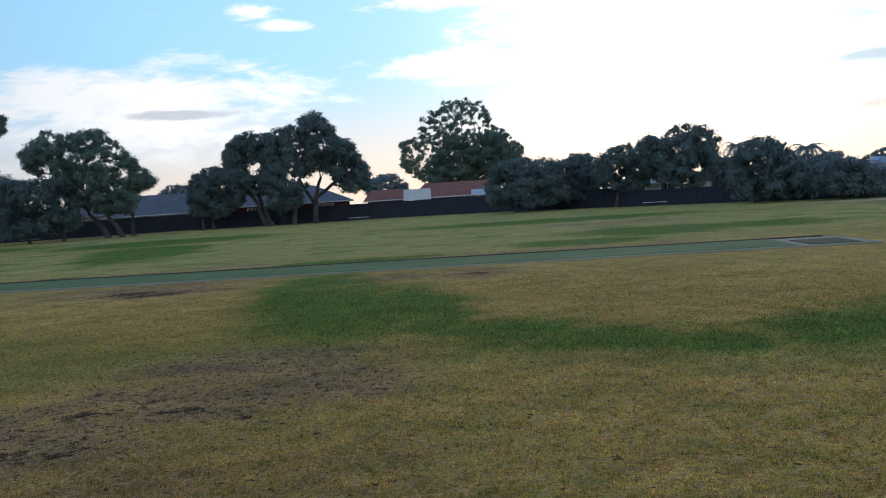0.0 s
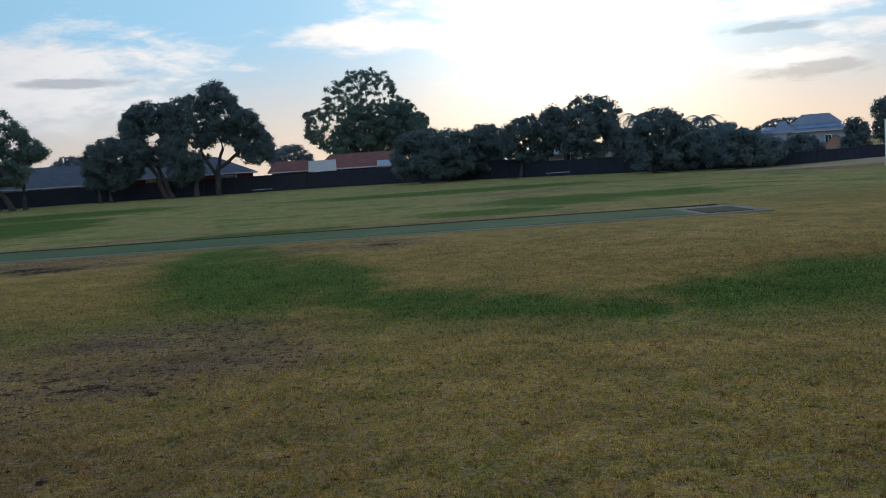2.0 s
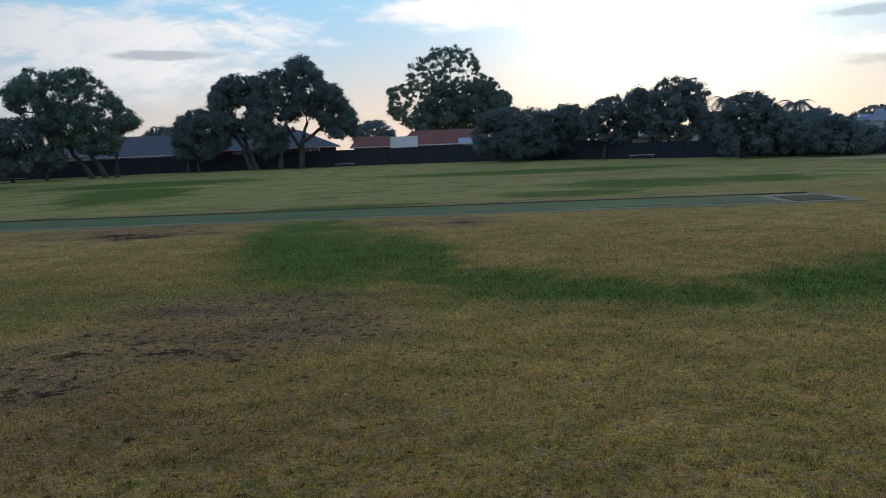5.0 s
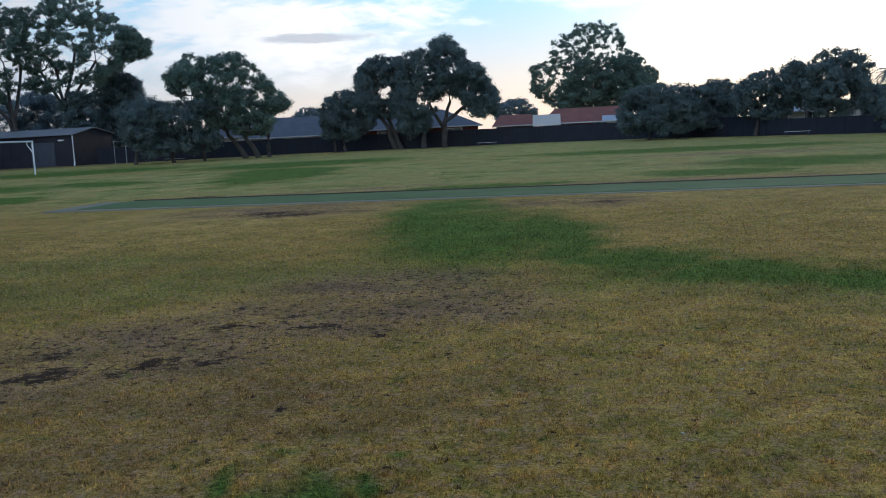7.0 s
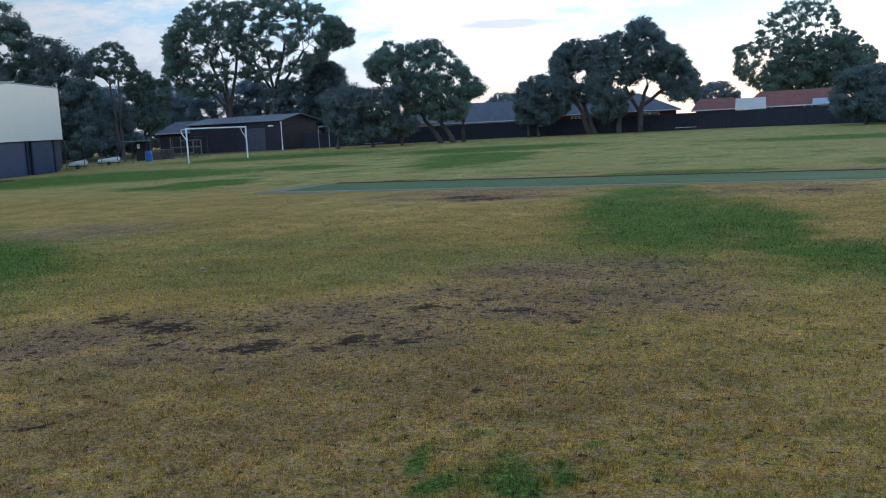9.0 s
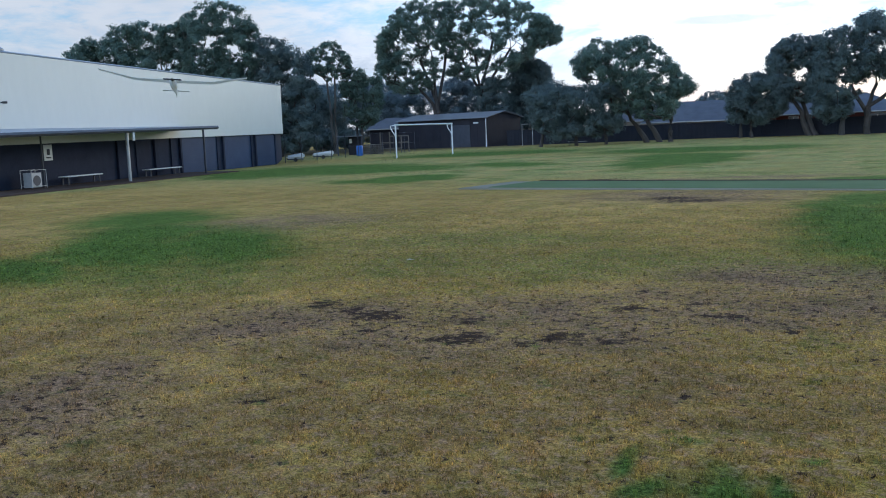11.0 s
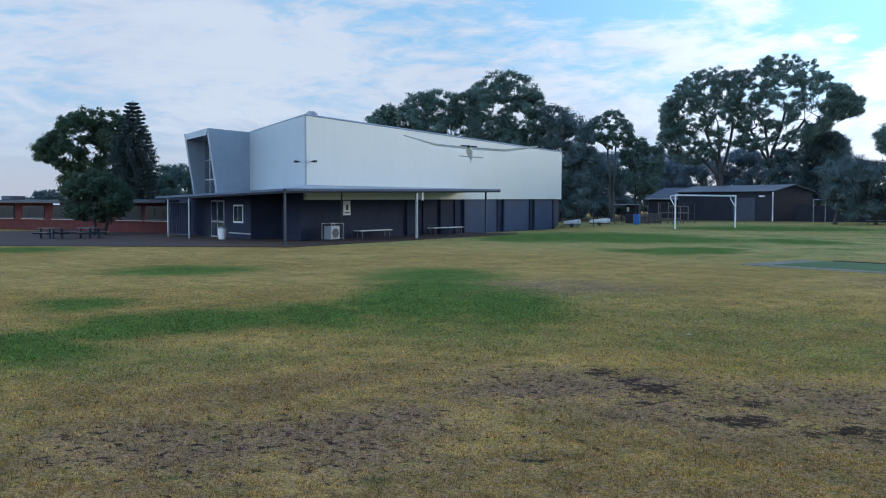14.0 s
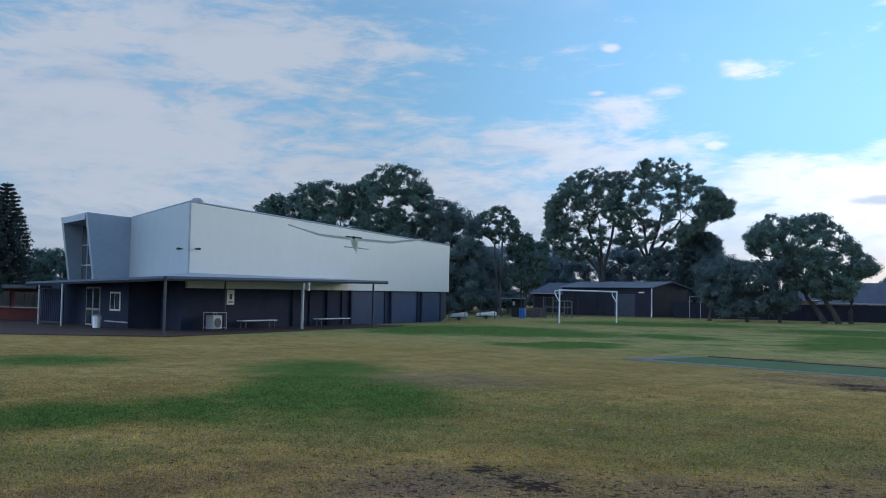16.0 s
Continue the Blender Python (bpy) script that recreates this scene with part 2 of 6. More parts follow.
M["red_brick"] = surface("red_brick", (0.085, 0.027, 0.027), (0.138, 0.046, 0.042), 0.85, scale=1.5, grain=14, relief=0.3)
M["red_tile"] = surface("red_tile", (0.155, 0.048, 0.036), (0.255, 0.092, 0.064), 0.8, scale=1.2, grain=9, relief=0.4)
M["grey_tile"] = surface("grey_tile", (0.060, 0.070, 0.092), (0.110, 0.124, 0.150), 0.75, scale=1.0, grain=9, relief=0.4)
M["blue_tile"] = surface("blue_tile", (0.14, 0.18, 0.24), (0.22, 0.27, 0.34), 0.6, scale=1.0, grain=9, relief=0.3)
M["pale_wall"] = surface("pale_wall", (0.20, 0.23, 0.28), (0.28, 0.31, 0.36), 0.85, scale=0.8, grain=10, relief=0.2)
M["shed_roof"] = surface("shed_roof", (0.150, 0.160, 0.180), (0.215, 0.228, 0.250), 0.75, 0.0, scale=0.5, grain=8, relief=0.1)
M["steel_roof"] = surface("steel_roof", (0.30, 0.33, 0.37), (0.42, 0.45, 0.49), 0.45, 0.3, scale=0.5, grain=8, relief=0.1)
M["shed_wall"] = surface("shed_wall", (0.024, 0.024, 0.033), (0.042, 0.041, 0.050), 0.6, scale=0.6, grain=7, relief=0.1)
M["cream_wall"] = surface("cream_wall", (0.34, 0.30, 0.27), (0.46, 0.42, 0.38), 0.85, scale=0.8, grain=10, relief=0.2)
M["galv"] = surface("galv", (0.30, 0.32, 0.34), (0.50, 0.52, 0.54), 0.42, 0.6, scale=2, grain=20, relief=0.05)
M["dark_trim"] = surface("dark_trim", (0.03, 0.035, 0.05), (0.055, 0.062, 0.085), 0.5, scale=2, grain=20, relief=0.05)
M["pale_sheet"] = surface("pale_sheet", (0.46, 0.43, 0.38), (0.56, 0.53, 0.47), 0.55, scale=1.0, grain=8, relief=0.05)
M["wood"] = surface("wood", (0.075, 0.066, 0.060), (0.150, 0.132, 0.115), 0.8, scale=2, grain=20, relief=0.3, stretch=(0.3, 1, 1))
M["concrete"] = surface("concrete", (0.165, 0.155, 0.118), (0.265, 0.245, 0.188), 0.9, scale=0.9, grain=25, relief=0.25, wear=(0.17, 0.15, 0.12))
M["paving"] = surface("paving", (0.070, 0.048, 0.040), (0.110, 0.076, 0.062), 0.9, scale=0.7, grain=12, relief=0.2)
M["blue_plastic"] = surface("blue_plastic", (0.01, 0.09, 0.36), (0.02, 0.14, 0.48), 0.4, scale=2, grain=20, relief=0.03)
M["foam"] = surface("foam", (0.80, 0.80, 0.78), (0.88, 0.88, 0.86), 0.55, scale=3, grain=40, relief=0.05)
M["white_foam"] = surface("white_foam", (0.66, 0.67, 0.68), (0.78, 0.78, 0.78), 0.5, scale=3, grain=40, relief=0.05)
for foam_name in ("foam", "white_foam"):
    ft, fb = nodes_of(M[foam_name])
    thin_foam, foam_mix = ft.nodes.new("ShaderNodeBsdfTranslucent"), ft.nodes.new("ShaderNodeMixShader")
    foam_mix.inputs[0].default_value = 0.45
    thin_foam.inputs["Color"].default_value = (0.92, 0.92, 0.90, 1)
    ft.links.new(fb.outputs[0], foam_mix.inputs[1])
    ft.links.new(thin_foam.outputs[0], foam_mix.inputs[2])
    ft.links.new(foam_mix.outputs[0], ft.nodes["Material Output"].inputs["Surface"])
M["black"] = surface("black", (0.012, 0.012, 0.014), (0.03, 0.03, 0.034), 0.5, scale=3, grain=30, relief=0.05)
M["dark_leaf_litter"] = surface("dark_leaf_litter", (0.03, 0.022, 0.018), (0.09, 0.065, 0.045), 0.9, scale=8, grain=60, relief=0.2)
M["pale_litter"] = surface("pale_litter", (0.35, 0.30, 0.22), (0.55, 0.50, 0.40), 0.8, scale=8, grain=60, relief=0.1)

M["crease"] = surface("crease", (0.020, 0.036, 0.018), (0.040, 0.060, 0.032), 0.9, scale=1.0, grain=25, relief=0.3)
for matt in ("concrete", "crease", "dark_leaf_litter", "blue_door", "dark_brick", "fence_steel", "shed_wall", "red_brick", "paving"):
    M[matt].node_tree.nodes["Principled BSDF"].inputs["Specular IOR Level"].default_value = 0.12

glass = bpy.data.materials.new("window_glass")
gt, gb = nodes_of(glass)
gb.inputs["Base Color"].default_value = (0.03, 0.04, 0.055, 1)
gb.inputs["Roughness"].default_value = 0.06
gb.inputs["Specular IOR Level"].default_value = 0.4
M["glass"] = glass
# sky reflection put into the cells' base colour as a lighter blue
solar = bpy.data.materials.new("sky_tinted_cell")
gt, gb = nodes_of(solar)
v = tex(gt, "ShaderNodeTexNoise", 1.5)
gt.links.new(ramp(gt, v, [(0.3, (0.09, 0.15, 0.24)), (0.7, (0.14, 0.22, 0.33))]), gb.inputs["Base Color"])
gb.inputs["Roughness"].default_value = 0.15
M["solar"] = solar

# synthetic wicket carpet: worn along its edges and the crease ends
turf = bpy.data.materials.new("wicket_carpet")
tt, tb = nodes_of(turf)
n1 = tex(tt, "ShaderNodeTexNoise", 0.5, 5, 0.6)
n2 = tex(tt, "ShaderNodeTexNoise", 30, 3, 0.6)
c = ramp(tt, n1, [(0.3, (0.085, 0.138, 0.062)), (0.7, (0.130, 0.190, 0.092))])
c = tmix(tt, tmath(tt, "MULTIPLY", n2, 0.35), c, (0.16, 0.18, 0.10))
tt.links.new(c, tb.inputs["Base Color"])
tb.inputs["Roughness"].default_value = 0.95
tb.inputs["Specular IOR Level"].default_value = 0.03
bump(tt, tb, n2, 0.4, 0.01)
M["turf"] = turf

# the oval: dry couch grass with lusher patches, bare brown ground and dark soil scuffs
GREEN = [  # x, y, half-width across the line of sight from the middle, half-depth along it
    (-1.72, 15.6, 1.50, 4.3), (-0.38, 15.4, 0.80, 3.1), (-2.85, 18.2, 0.85, 3.4), (-2.8, 21.0, 1.1, 2.0), (0.1, 13.0, 0.6, 1.2), (0.75, 11.5, 0.85, 1.4), (1.86, 10.8, 0.90, 0.95), (2.87, 10.2, 0.80, 0.8), (4.7, 10.6, 0.95, 1.6), (5.9, 10.9, 1.0, 2.2), (7.2, 10.6, 1.4, 2.3),
    (-12.86, 10.0, 1.1, 3.5), (-11.5, 11.0, 1.3, 3.2), (-17.3, 14.5, 1.7, 2.8), (-12.4, 7.8, 1.1, 1.9), (-12.8, 6.25, 1.15, 1.4), (-12.9, 4.7, 1.05, 1.4), (-12.0, 3.2, 0.8, 1.5), (-14.9, 12.3, 1.4, 2.4), (-23.0, 10.6, 1.9, 2.0), (-16.3, 5.5, 1.0, 1.15), (-36.9, 10.3, 2.2, 2.2), (-1.42, 4.10, 0.17, 0.15), (-1.14, 4.22, 0.16, 0.13), (-1.62, 4.36, 0.09, 0.07), (-0.84, 4.34, 0.10, 0.07), (-1.3, 4.62, 0.09, 0.07), (-0.6, 4.7, 0.06, 0.05),
]
FAR_GREEN = [
    (-15.0, 46.8, 2.9, 6.5), (-14.1, 39.1, 1.6, 4.0), (-1.9, 28.2, 2.4, 1.0), (-4.2, 28.0, 1.4, 0.7), (4.8, 30.9, 2.3, 1.6), (8.4, 35.7, 3.2, 3.4), (12.8, 35.6, 2.3, 2.7), (-33.0, 39.2, 5.6, 6.8), (-34.1, 35.5, 2.9, 5.5),
    (-20.7, 28.8, 2.4, 2.0), (-12.9, 42.4, 1.8, 3.2), (-28.3, 37.8, 5.0, 4.2), (-20.7, 30.6, 1.8, 2.0), (-21.5, 40.4, 1.8, 2.0), (-23.3, 41.9, 1.8, 2.2), (6.0, 55.0, 9.0, 4.0), (-35.0, 62.0, 8.0, 6.0), (-18.0, 60.0, 7.0, 6.0),
]
BROWN = [
    (-1.96, 10.3, 1.3, 1.3), (-0.78, 9.3, 0.9, 0.9), (-2.31, 8.5, 1.0, 0.9), (-3.36, 8.4, 0.9, 1.1), (-3.0, 7.2, 0.7, 0.8), (-6.1, 6.3, 0.95, 1.0), (-5.3, 7.2, 0.7, 0.85), (-4.0, 6.8, 0.7, 0.85), (-5.9, 4.4, 0.75, 0.7), (-6.1, 3.1, 0.95, 0.75), (-6.5, 2.4, 0.6, 0.65), (-5.1, 3.4, 0.65, 0.55),
    (-4.4, 8.0, 1.0, 0.65), (-2.8, 8.3, 0.9, 0.7), (-1.6, 8.9, 0.75, 0.9), (-5.2, 6.9, 0.8, 1.1), (-7.2, 22.0, 2.8, 1.5), (0.7, 21.0, 1.0, 1.3), (-1.1, 21.0, 0.9, 0.8), (-6.2, 21.2, 1.6, 1.2),
]
WORN = [(-13.2, 14.6, 1.9, 1.6), (7.6, 36.0, 4.2, 1.2), (7.8, 45.5, 4.6, 2.0), (29.0, 51.0, 5.0, 5.0), (-9.0, 28.4, 6.0, 0.7), (-2.0, 27.4, 12.0, 0.4), (3.0, 27.0, 7.0, 0.7)]
SPRING = [(-7.6, 12.6, 2.6, 1.3), (3.2, 9.0, 2.4, 0.7), (6.5, 8.6, 1.8, 0.7), (-13.0, 13.0, 3.0, 2.5), (-4.6, 10.9, 2.3, 1.1), (-6.9, 10.2, 1.2, 1.1), (-9.9, 4.0, 1.7, 1.0), (-4.4, 11.4, 1.3, 1.4), (-3.0, 11.2, 0.8, 1.0), (-9.0, 8.2, 1.6, 1.2)]
OLIVE = [(-2.0, 42.0, 42.0, 15.0), (-30.0, 42.0, 14.0, 14.0), (0.0, 66.0, 46.0, 12.0), (-36.0, 22.0, 8.0, 3.0), (-50.0, 72.0, 30.0, 16.0), (0.0, 84.0, 50.0, 12.0)]
SOIL = [
    (-6.19, 7.37, 0.19, 0.34), (-5.31, 7.12, 0.36, 0.31), (-5.73, 7.23, 0.16, 0.24), (-5.06, 6.48, 0.12, 0.12), (-3.96, 6.70, 0.26, 0.30), (-4.2, 6.55, 0.17, 0.17), (-4.30, 7.34, 0.23, 0.18), (-3.43, 6.64, 0.13, 0.16), (-3.14, 6.86, 0.22, 0.18), (-4.40, 4.36, 0.12, 0.10), (-4.81, 5.10, 0.06, 0.07),
    (-2.80, 6.89, 0.16, 0.17), (-3.21, 8.20, 0.22, 0.19), (-2.76, 8.65, 0.19, 0.19), (-2.47, 8.15, 0.14, 0.16), (-2.24, 8.20, 0.16, 0.22), (-1.73, 7.77, 0.10, 0.13), (-0.93, 7.02, 0.07, 0.11), (-1.85, 5.60, 0.07, 0.10), (0.69, 7.25, 0.05, 0.07), (-3.24, 7.09, 0.24, 0.16),
]
FAR_SOIL = [(-7.8, 27.4, 2.7, 0.35), (4.1, 26.6, 3.4, 0.3), (-7.1, 20.9, 0.9, 0.6), (-6.3, 20.3, 0.8, 0.5), (-11.7, 28.4, 1.2, 0.5), (0.8, 20.6, 0.5, 0.4)]
PALE = [(30.0, 54.5, 7.0, 2.4), (37.0, 54.0, 7.0, 4.0)]
# dry brown ground; some lens darkening at the edge is put into its tone
DRY_DIMMED = [(-4.3, 3.2, 3.6, 2.4), (-2.4, 5.4, 2.2, 1.3), (-7.2, 4.2, 2.2, 1.8)]
# darker brown ground under the trees behind the yard and shed
DARK_GROUND = [(-69.0, 83.0, 15.0, 17.0), (-60.0, 98.0, 14.0, 12.0), (-68.0, 110.0, 40.0, 18.0)]
KINDS = {"lush": (GREEN, 0.75, 1.1), "bare": (BROWN, 0.6, 1.0), "far_lush": (FAR_GREEN, 0.6, 1.6), "worn": (WORN, 0.6, 1.0), "spring": (SPRING, 0.7, 1.0), "outfield": (OLIVE, 0.45, 1.0), "scuffed": (SOIL + FAR_SOIL, 1.0, 0.35), "pale": (PALE, 0.4, 1.0), "dark_ground": (DARK_GROUND, 0.25, 1.0), "parched_dimmed": (DRY_DIMMED, 0.6, 1.0)}


def inside(x, y, spots, soft=0.0, grow=1.0):
    """1 inside any of the turned ellipses, falling to 0 round their edges."""
    near = np.full(len(x), 9.0)
    for sx, sy, across, along in spots:
        a = math.atan2(sx, sy)
        dx, dy = x - sx, y - sy
        near = np.minimum(near, np.hypot((dx * math.cos(a) - dy * math.sin(a)) / (across * grow), (dx * math.sin(a) + dy * math.cos(a)) / (along * grow)))
    k = np.clip((1 + soft - near) / max(2 * soft, 1e-6), 0.0, 1.0)
    return k * k * (3 - 2 * k)


def grown(me, x, y, per=1):
    """Writes every kind of growth onto a mesh, at the given places, with wandering edges."""
    wander = np.array([noise.noise_vector(Vector((a * 0.55, b * 0.55, 1.3))) + 0.5 * noise.noise_vector(Vector((a * 1.7, b * 1.7, 4.1))) for a, b in zip(x.tolist(), y.tolist())])
    for kind, (spots, soft, free) in KINDS.items():
        v = inside(x + wander[:, 0] * 0.55 * free, y + wander[:, 1] * 0.55 * free, spots, soft)
        me.attributes.new(kind, "FLOAT", "POINT").data.foreach_set("value", np.repeat(v, per).astype(np.float32))


ground_mat = bpy.data.materials.new("oval_grass")
t, b = nodes_of(ground_mat)
geo = t.nodes.new("ShaderNodeNewGeometry")


def world_noise(scale, detail=5.0, rough=0.6, stretch=(1, 1, 1)):
    mp = t.nodes.new("ShaderNodeMapping")
    mp.inputs["Scale"].default_value = stretch
    t.links.new(geo.outputs["Position"], mp.inputs[0])
    n = t.nodes.new("ShaderNodeTexNoise")
    n.inputs["Scale"].default_value, n.inputs["Detail"].default_value, n.inputs["Roughness"].default_value = scale, detail, rough
    t.links.new(mp.outputs[0], n.inputs[0])
    return n


def growth(name):
    """How much of a kind of growth stands at a place, 0 to 1, as laid out by grown()."""
    n = t.nodes.new("ShaderNodeAttribute")
    n.attribute_name = name
    return n.outputs["Fac"]


green_m, brown_m, far_m, worn_m, spring_m, out_m, soil_m, pale_m, dark_ground_m, dry_dimmed_m = [growth(k) for k in KINDS]


def level(v, lo, hi, top=1.0):
    """0 below lo, rising to top at hi."""
    return ramp(t, v, [(lo, (0, 0, 0)), (hi, (top, top, top))])


broad = world_noise(0.16, 5, 0.6, (1, 0.8, 1)).outputs[0]
mid = world_noise(1.1, 5, 0.62).outputs[0]
patch = world_noise(4.6, 4, 0.65).outputs[0]
clod = world_noise(11.0, 4, 0.7).outputs[0]
tuft = world_noise(24.0, 4, 0.7).outputs[0]
blade = world_noise(70.0, 4, 0.75).outputs[0]
# straw, with orange-brown and olive growth in drifts of half a metre and of a hand's width
base = ramp(t, broad, [(0.36, (0.360, 0.232, 0.060)), (0.50, (0.465, 0.304, 0.086)), (0.66, (0.555, 0.374, 0.118))])
base = tmix(t, level(mid, 0.46, 0.64, 0.7), base, (0.275, 0.240, 0.052))
base = tmix(t, level(patch, 0.52, 0.66, 0.7), base, (0.410, 0.205, 0.066))
base = tmix(t, level(world_noise(2.6, 5, 0.7, (1, 1, 1)).outputs[0], 0.51, 0.64, 0.65), base, (0.195, 0.192, 0.046))
base = tmix(t, tmath(t, "MULTIPLY", spring_m, level(patch, 0.30, 0.56, 0.8)), base, (0.175, 0.205, 0.048))
base = tmix(t, tmath(t, "MULTIPLY", dry_dimmed_m, level(mid, 0.34, 0.58, 0.7)), base, (0.285, 0.166, 0.076))
# far oval: greener, in streaks
olive = tmath(t, "MULTIPLY", out_m, ramp(t, world_noise(0.42, 6, 0.68, (0.8, 0.9, 1)).outputs[0], [(0.36, (0.40, 0.40, 0.40)), (0.54, (1.0, 1.0, 1.0))]))
base = tmix(t, olive, base, (0.320, 0.335, 0.115))
base = tmix(t, tmath(t, "MULTIPLY", out_m, level(world_noise(0.36, 6, 0.68, (0.8, 1.0, 1)).outputs[0], 0.52, 0.62, 0.85)), base, (0.520, 0.365, 0.140))
base = tmix(t, tmath(t, "MULTIPLY", out_m, level(world_noise(0.40, 6, 0.70, (0.8, 0.9, 1)).outputs[0], 0.51, 0.61, 0.85)), base, (0.115, 0.205, 0.038))
# bare grey-brown ground showing between the tufts
earth = ramp(t, clod, [(0.35, (0.200, 0.124, 0.084)), (0.65, (0.335, 0.208, 0.132))])
base = tmix(t, level(tmath(t, "ADD", tmath(t, "MULTIPLY", clod, 0.55), tmath(t, "MULTIPLY", tuft, 0.45)), 0.49, 0.57, 0.8), base, earth)
bare = tmath(t, "MULTIPLY", tmath(t, "MAXIMUM", brown_m, worn_m), ramp(t, tmath(t, "ADD", tmath(t, "MULTIPLY", mid, 0.5), tmath(t, "MULTIPLY", clod, 0.5)), [(0.40, (0.20, 0.20, 0.20)), (0.56, (0.92, 0.92, 0.92))]))
base = tmix(t, bare, base, earth)
# lush patches and single green tufts
lush = ramp(t, tuft, [(0.3, (0.050, 0.104, 0.022)), (0.7, (0.108, 0.184, 0.042))])
ragged = level(tmath(t, "ADD", tmath(t, "MULTIPLY", green_m, 0.70), tmath(t, "MULTIPLY", world_noise(3.2, 6, 0.72).outputs[0], 0.75)), 0.46, 1.06)
base = tmix(t, tmath(t, "MULTIPLY", ragged, 0.93), base, lush)
base = tmix(t, tmath(t, "MULTIPLY", level(tmath(t, "ADD", tmath(t, "MULTIPLY", far_m, 0.7), tmath(t, "MULTIPLY", world_noise(0.9, 5, 0.7).outputs[0], 0.6)), 0.36, 0.86), 0.92), base, lush)
base = tmix(t, level(world_noise(3.1, 6, 0.8).outputs[0], 0.575, 0.67, 0.75), base, (0.085, 0.130, 0.030))
base = tmix(t, 1.0, base, ramp(t, tmath(t, "ADD", tmath(t, "MULTIPLY", tuft, 0.45), tmath(t, "MULTIPLY", blade, 0.55)), [(0.39, (0.30, 0.29, 0.28)), (0.49, (0.88, 0.88, 0.88)), (0.59, (1.75, 1.68, 1.55))]), "MULTIPLY")
clumps = tmath(t, "ADD", tmath(t, "MULTIPLY", world_noise(0.8, 5, 0.7).outputs[0], 0.5), tmath(t, "MULTIPLY", world_noise(2.3, 4, 0.7).outputs[0], 0.5))
base = tmix(t, 1.0, base, ramp(t, clumps, [(0.40, (0.84, 0.86, 0.84)), (0.50, (1.04, 1.05, 1.04)), (0.60, (1.24, 1.24, 1.18))]), "MULTIPLY")
base = tmix(t, tmath(t, "MULTIPLY", pale_m, 0.8), base, (0.52, 0.40, 0.26))
base = tmix(t, tmath(t, "MULTIPLY", dark_ground_m, 0.9), base, (0.075, 0.062, 0.045))
# dark scuffed soil; small pits where turf is thin, small shadows painted in too
scuff = level(tmath(t, "ADD", tmath(t, "MULTIPLY", soil_m, 0.33), world_noise(9.5, 6, 0.8, (0.8, 1.0, 1)).outputs[0]), 0.705, 0.765, 0.92)
thin = tmath(t, "ADD", tmath(t, "MULTIPLY", brown_m, 0.06), world_noise(9.0, 4, 0.75).outputs[0])
base = tmix(t, tmath(t, "MAXIMUM", scuff, level(thin, 0.595, 0.655, 0.9)), base, (0.042, 0.027, 0.025))
t.links.new(base, b.inputs["Base Color"])
b.inputs["Roughness"].default_value = 1.0
b.inputs["Specular IOR Level"].default_value = 0.02
bump(t, b, tmath(t, "ADD", tuft, blade), 0.7, 0.03)
M["oval"] = ground_mat

# standing blades: the same grass, each blade a shade of its own
blade_mat = ground_mat.copy()
blade_mat.name = "grass_blade"
t2 = blade_mat.node_tree
b2s = next(n for n in t2.nodes if n.type == "BSDF_PRINCIPLED")
src = b2s.inputs["Base Color"].links[0].from_socket
gi = t2.nodes.new("ShaderNodeNewGeometry")
tone = ramp(t2, gi.outputs["Random Per Island"], [(0.0, (0.60, 0.57, 0.53)), (0.5, (1.12, 1.10, 1.02)), (1.0, (1.90, 1.80, 1.50))])
t2.links.new(tmix(t2, 1.0, src, tone, "MULTIPLY"), b2s.inputs["Base Color"])
through_leaf, half = t2.nodes.new("ShaderNodeBsdfTranslucent"), t2.nodes.new("ShaderNodeMixShader")
half.inputs[0].default_value = 0.4
t2.links.new(b2s.inputs["Base Color"].links[0].from_socket, through_leaf.inputs["Color"])
t2.links.new(b2s.outputs[0], half.inputs[1])
t2.links.new(through_leaf.outputs[0], half.inputs[2])
t2.links.new(half.outputs[0], next(n for n in t2.nodes if n.type == "OUTPUT_MATERIAL").inputs["Surface"])
M["blade"] = blade_mat


# ---- building blocks ----
def mesh_of(name, verts, faces, material=None, smooth=False):
    me = bpy.data.meshes.new(name)
    me.from_pydata([tuple(v) for v in verts], [], faces)
    me.update()
    if material:
        me.materials.append(M[material])
    if smooth:
        for p in me.polygons:
            p.use_smooth = True
    return me


def part(name, bm, material, parent=None, label=""):
    me = bpy.data.meshes.new(name)
    bmesh.ops.recalc_face_normals(bm, faces=bm.faces)
    bm.to_mesh(me)
    bm.free()
    me.materials.append(M[material])
    ob = new(name, me)
    if parent:
        ob.parent = parent
    if label:
        ob["label"] = label
    return ob


def thing(name, at=(0, 0, 0), turn=0.0, label="", category="", group="", kind=""):
    ob = new(name)
    ob.empty_display_size = 0.2
    ob.matrix_world = pose(*at, 0, 0, turn)
    return tagged(ob, label, category, group, kind)


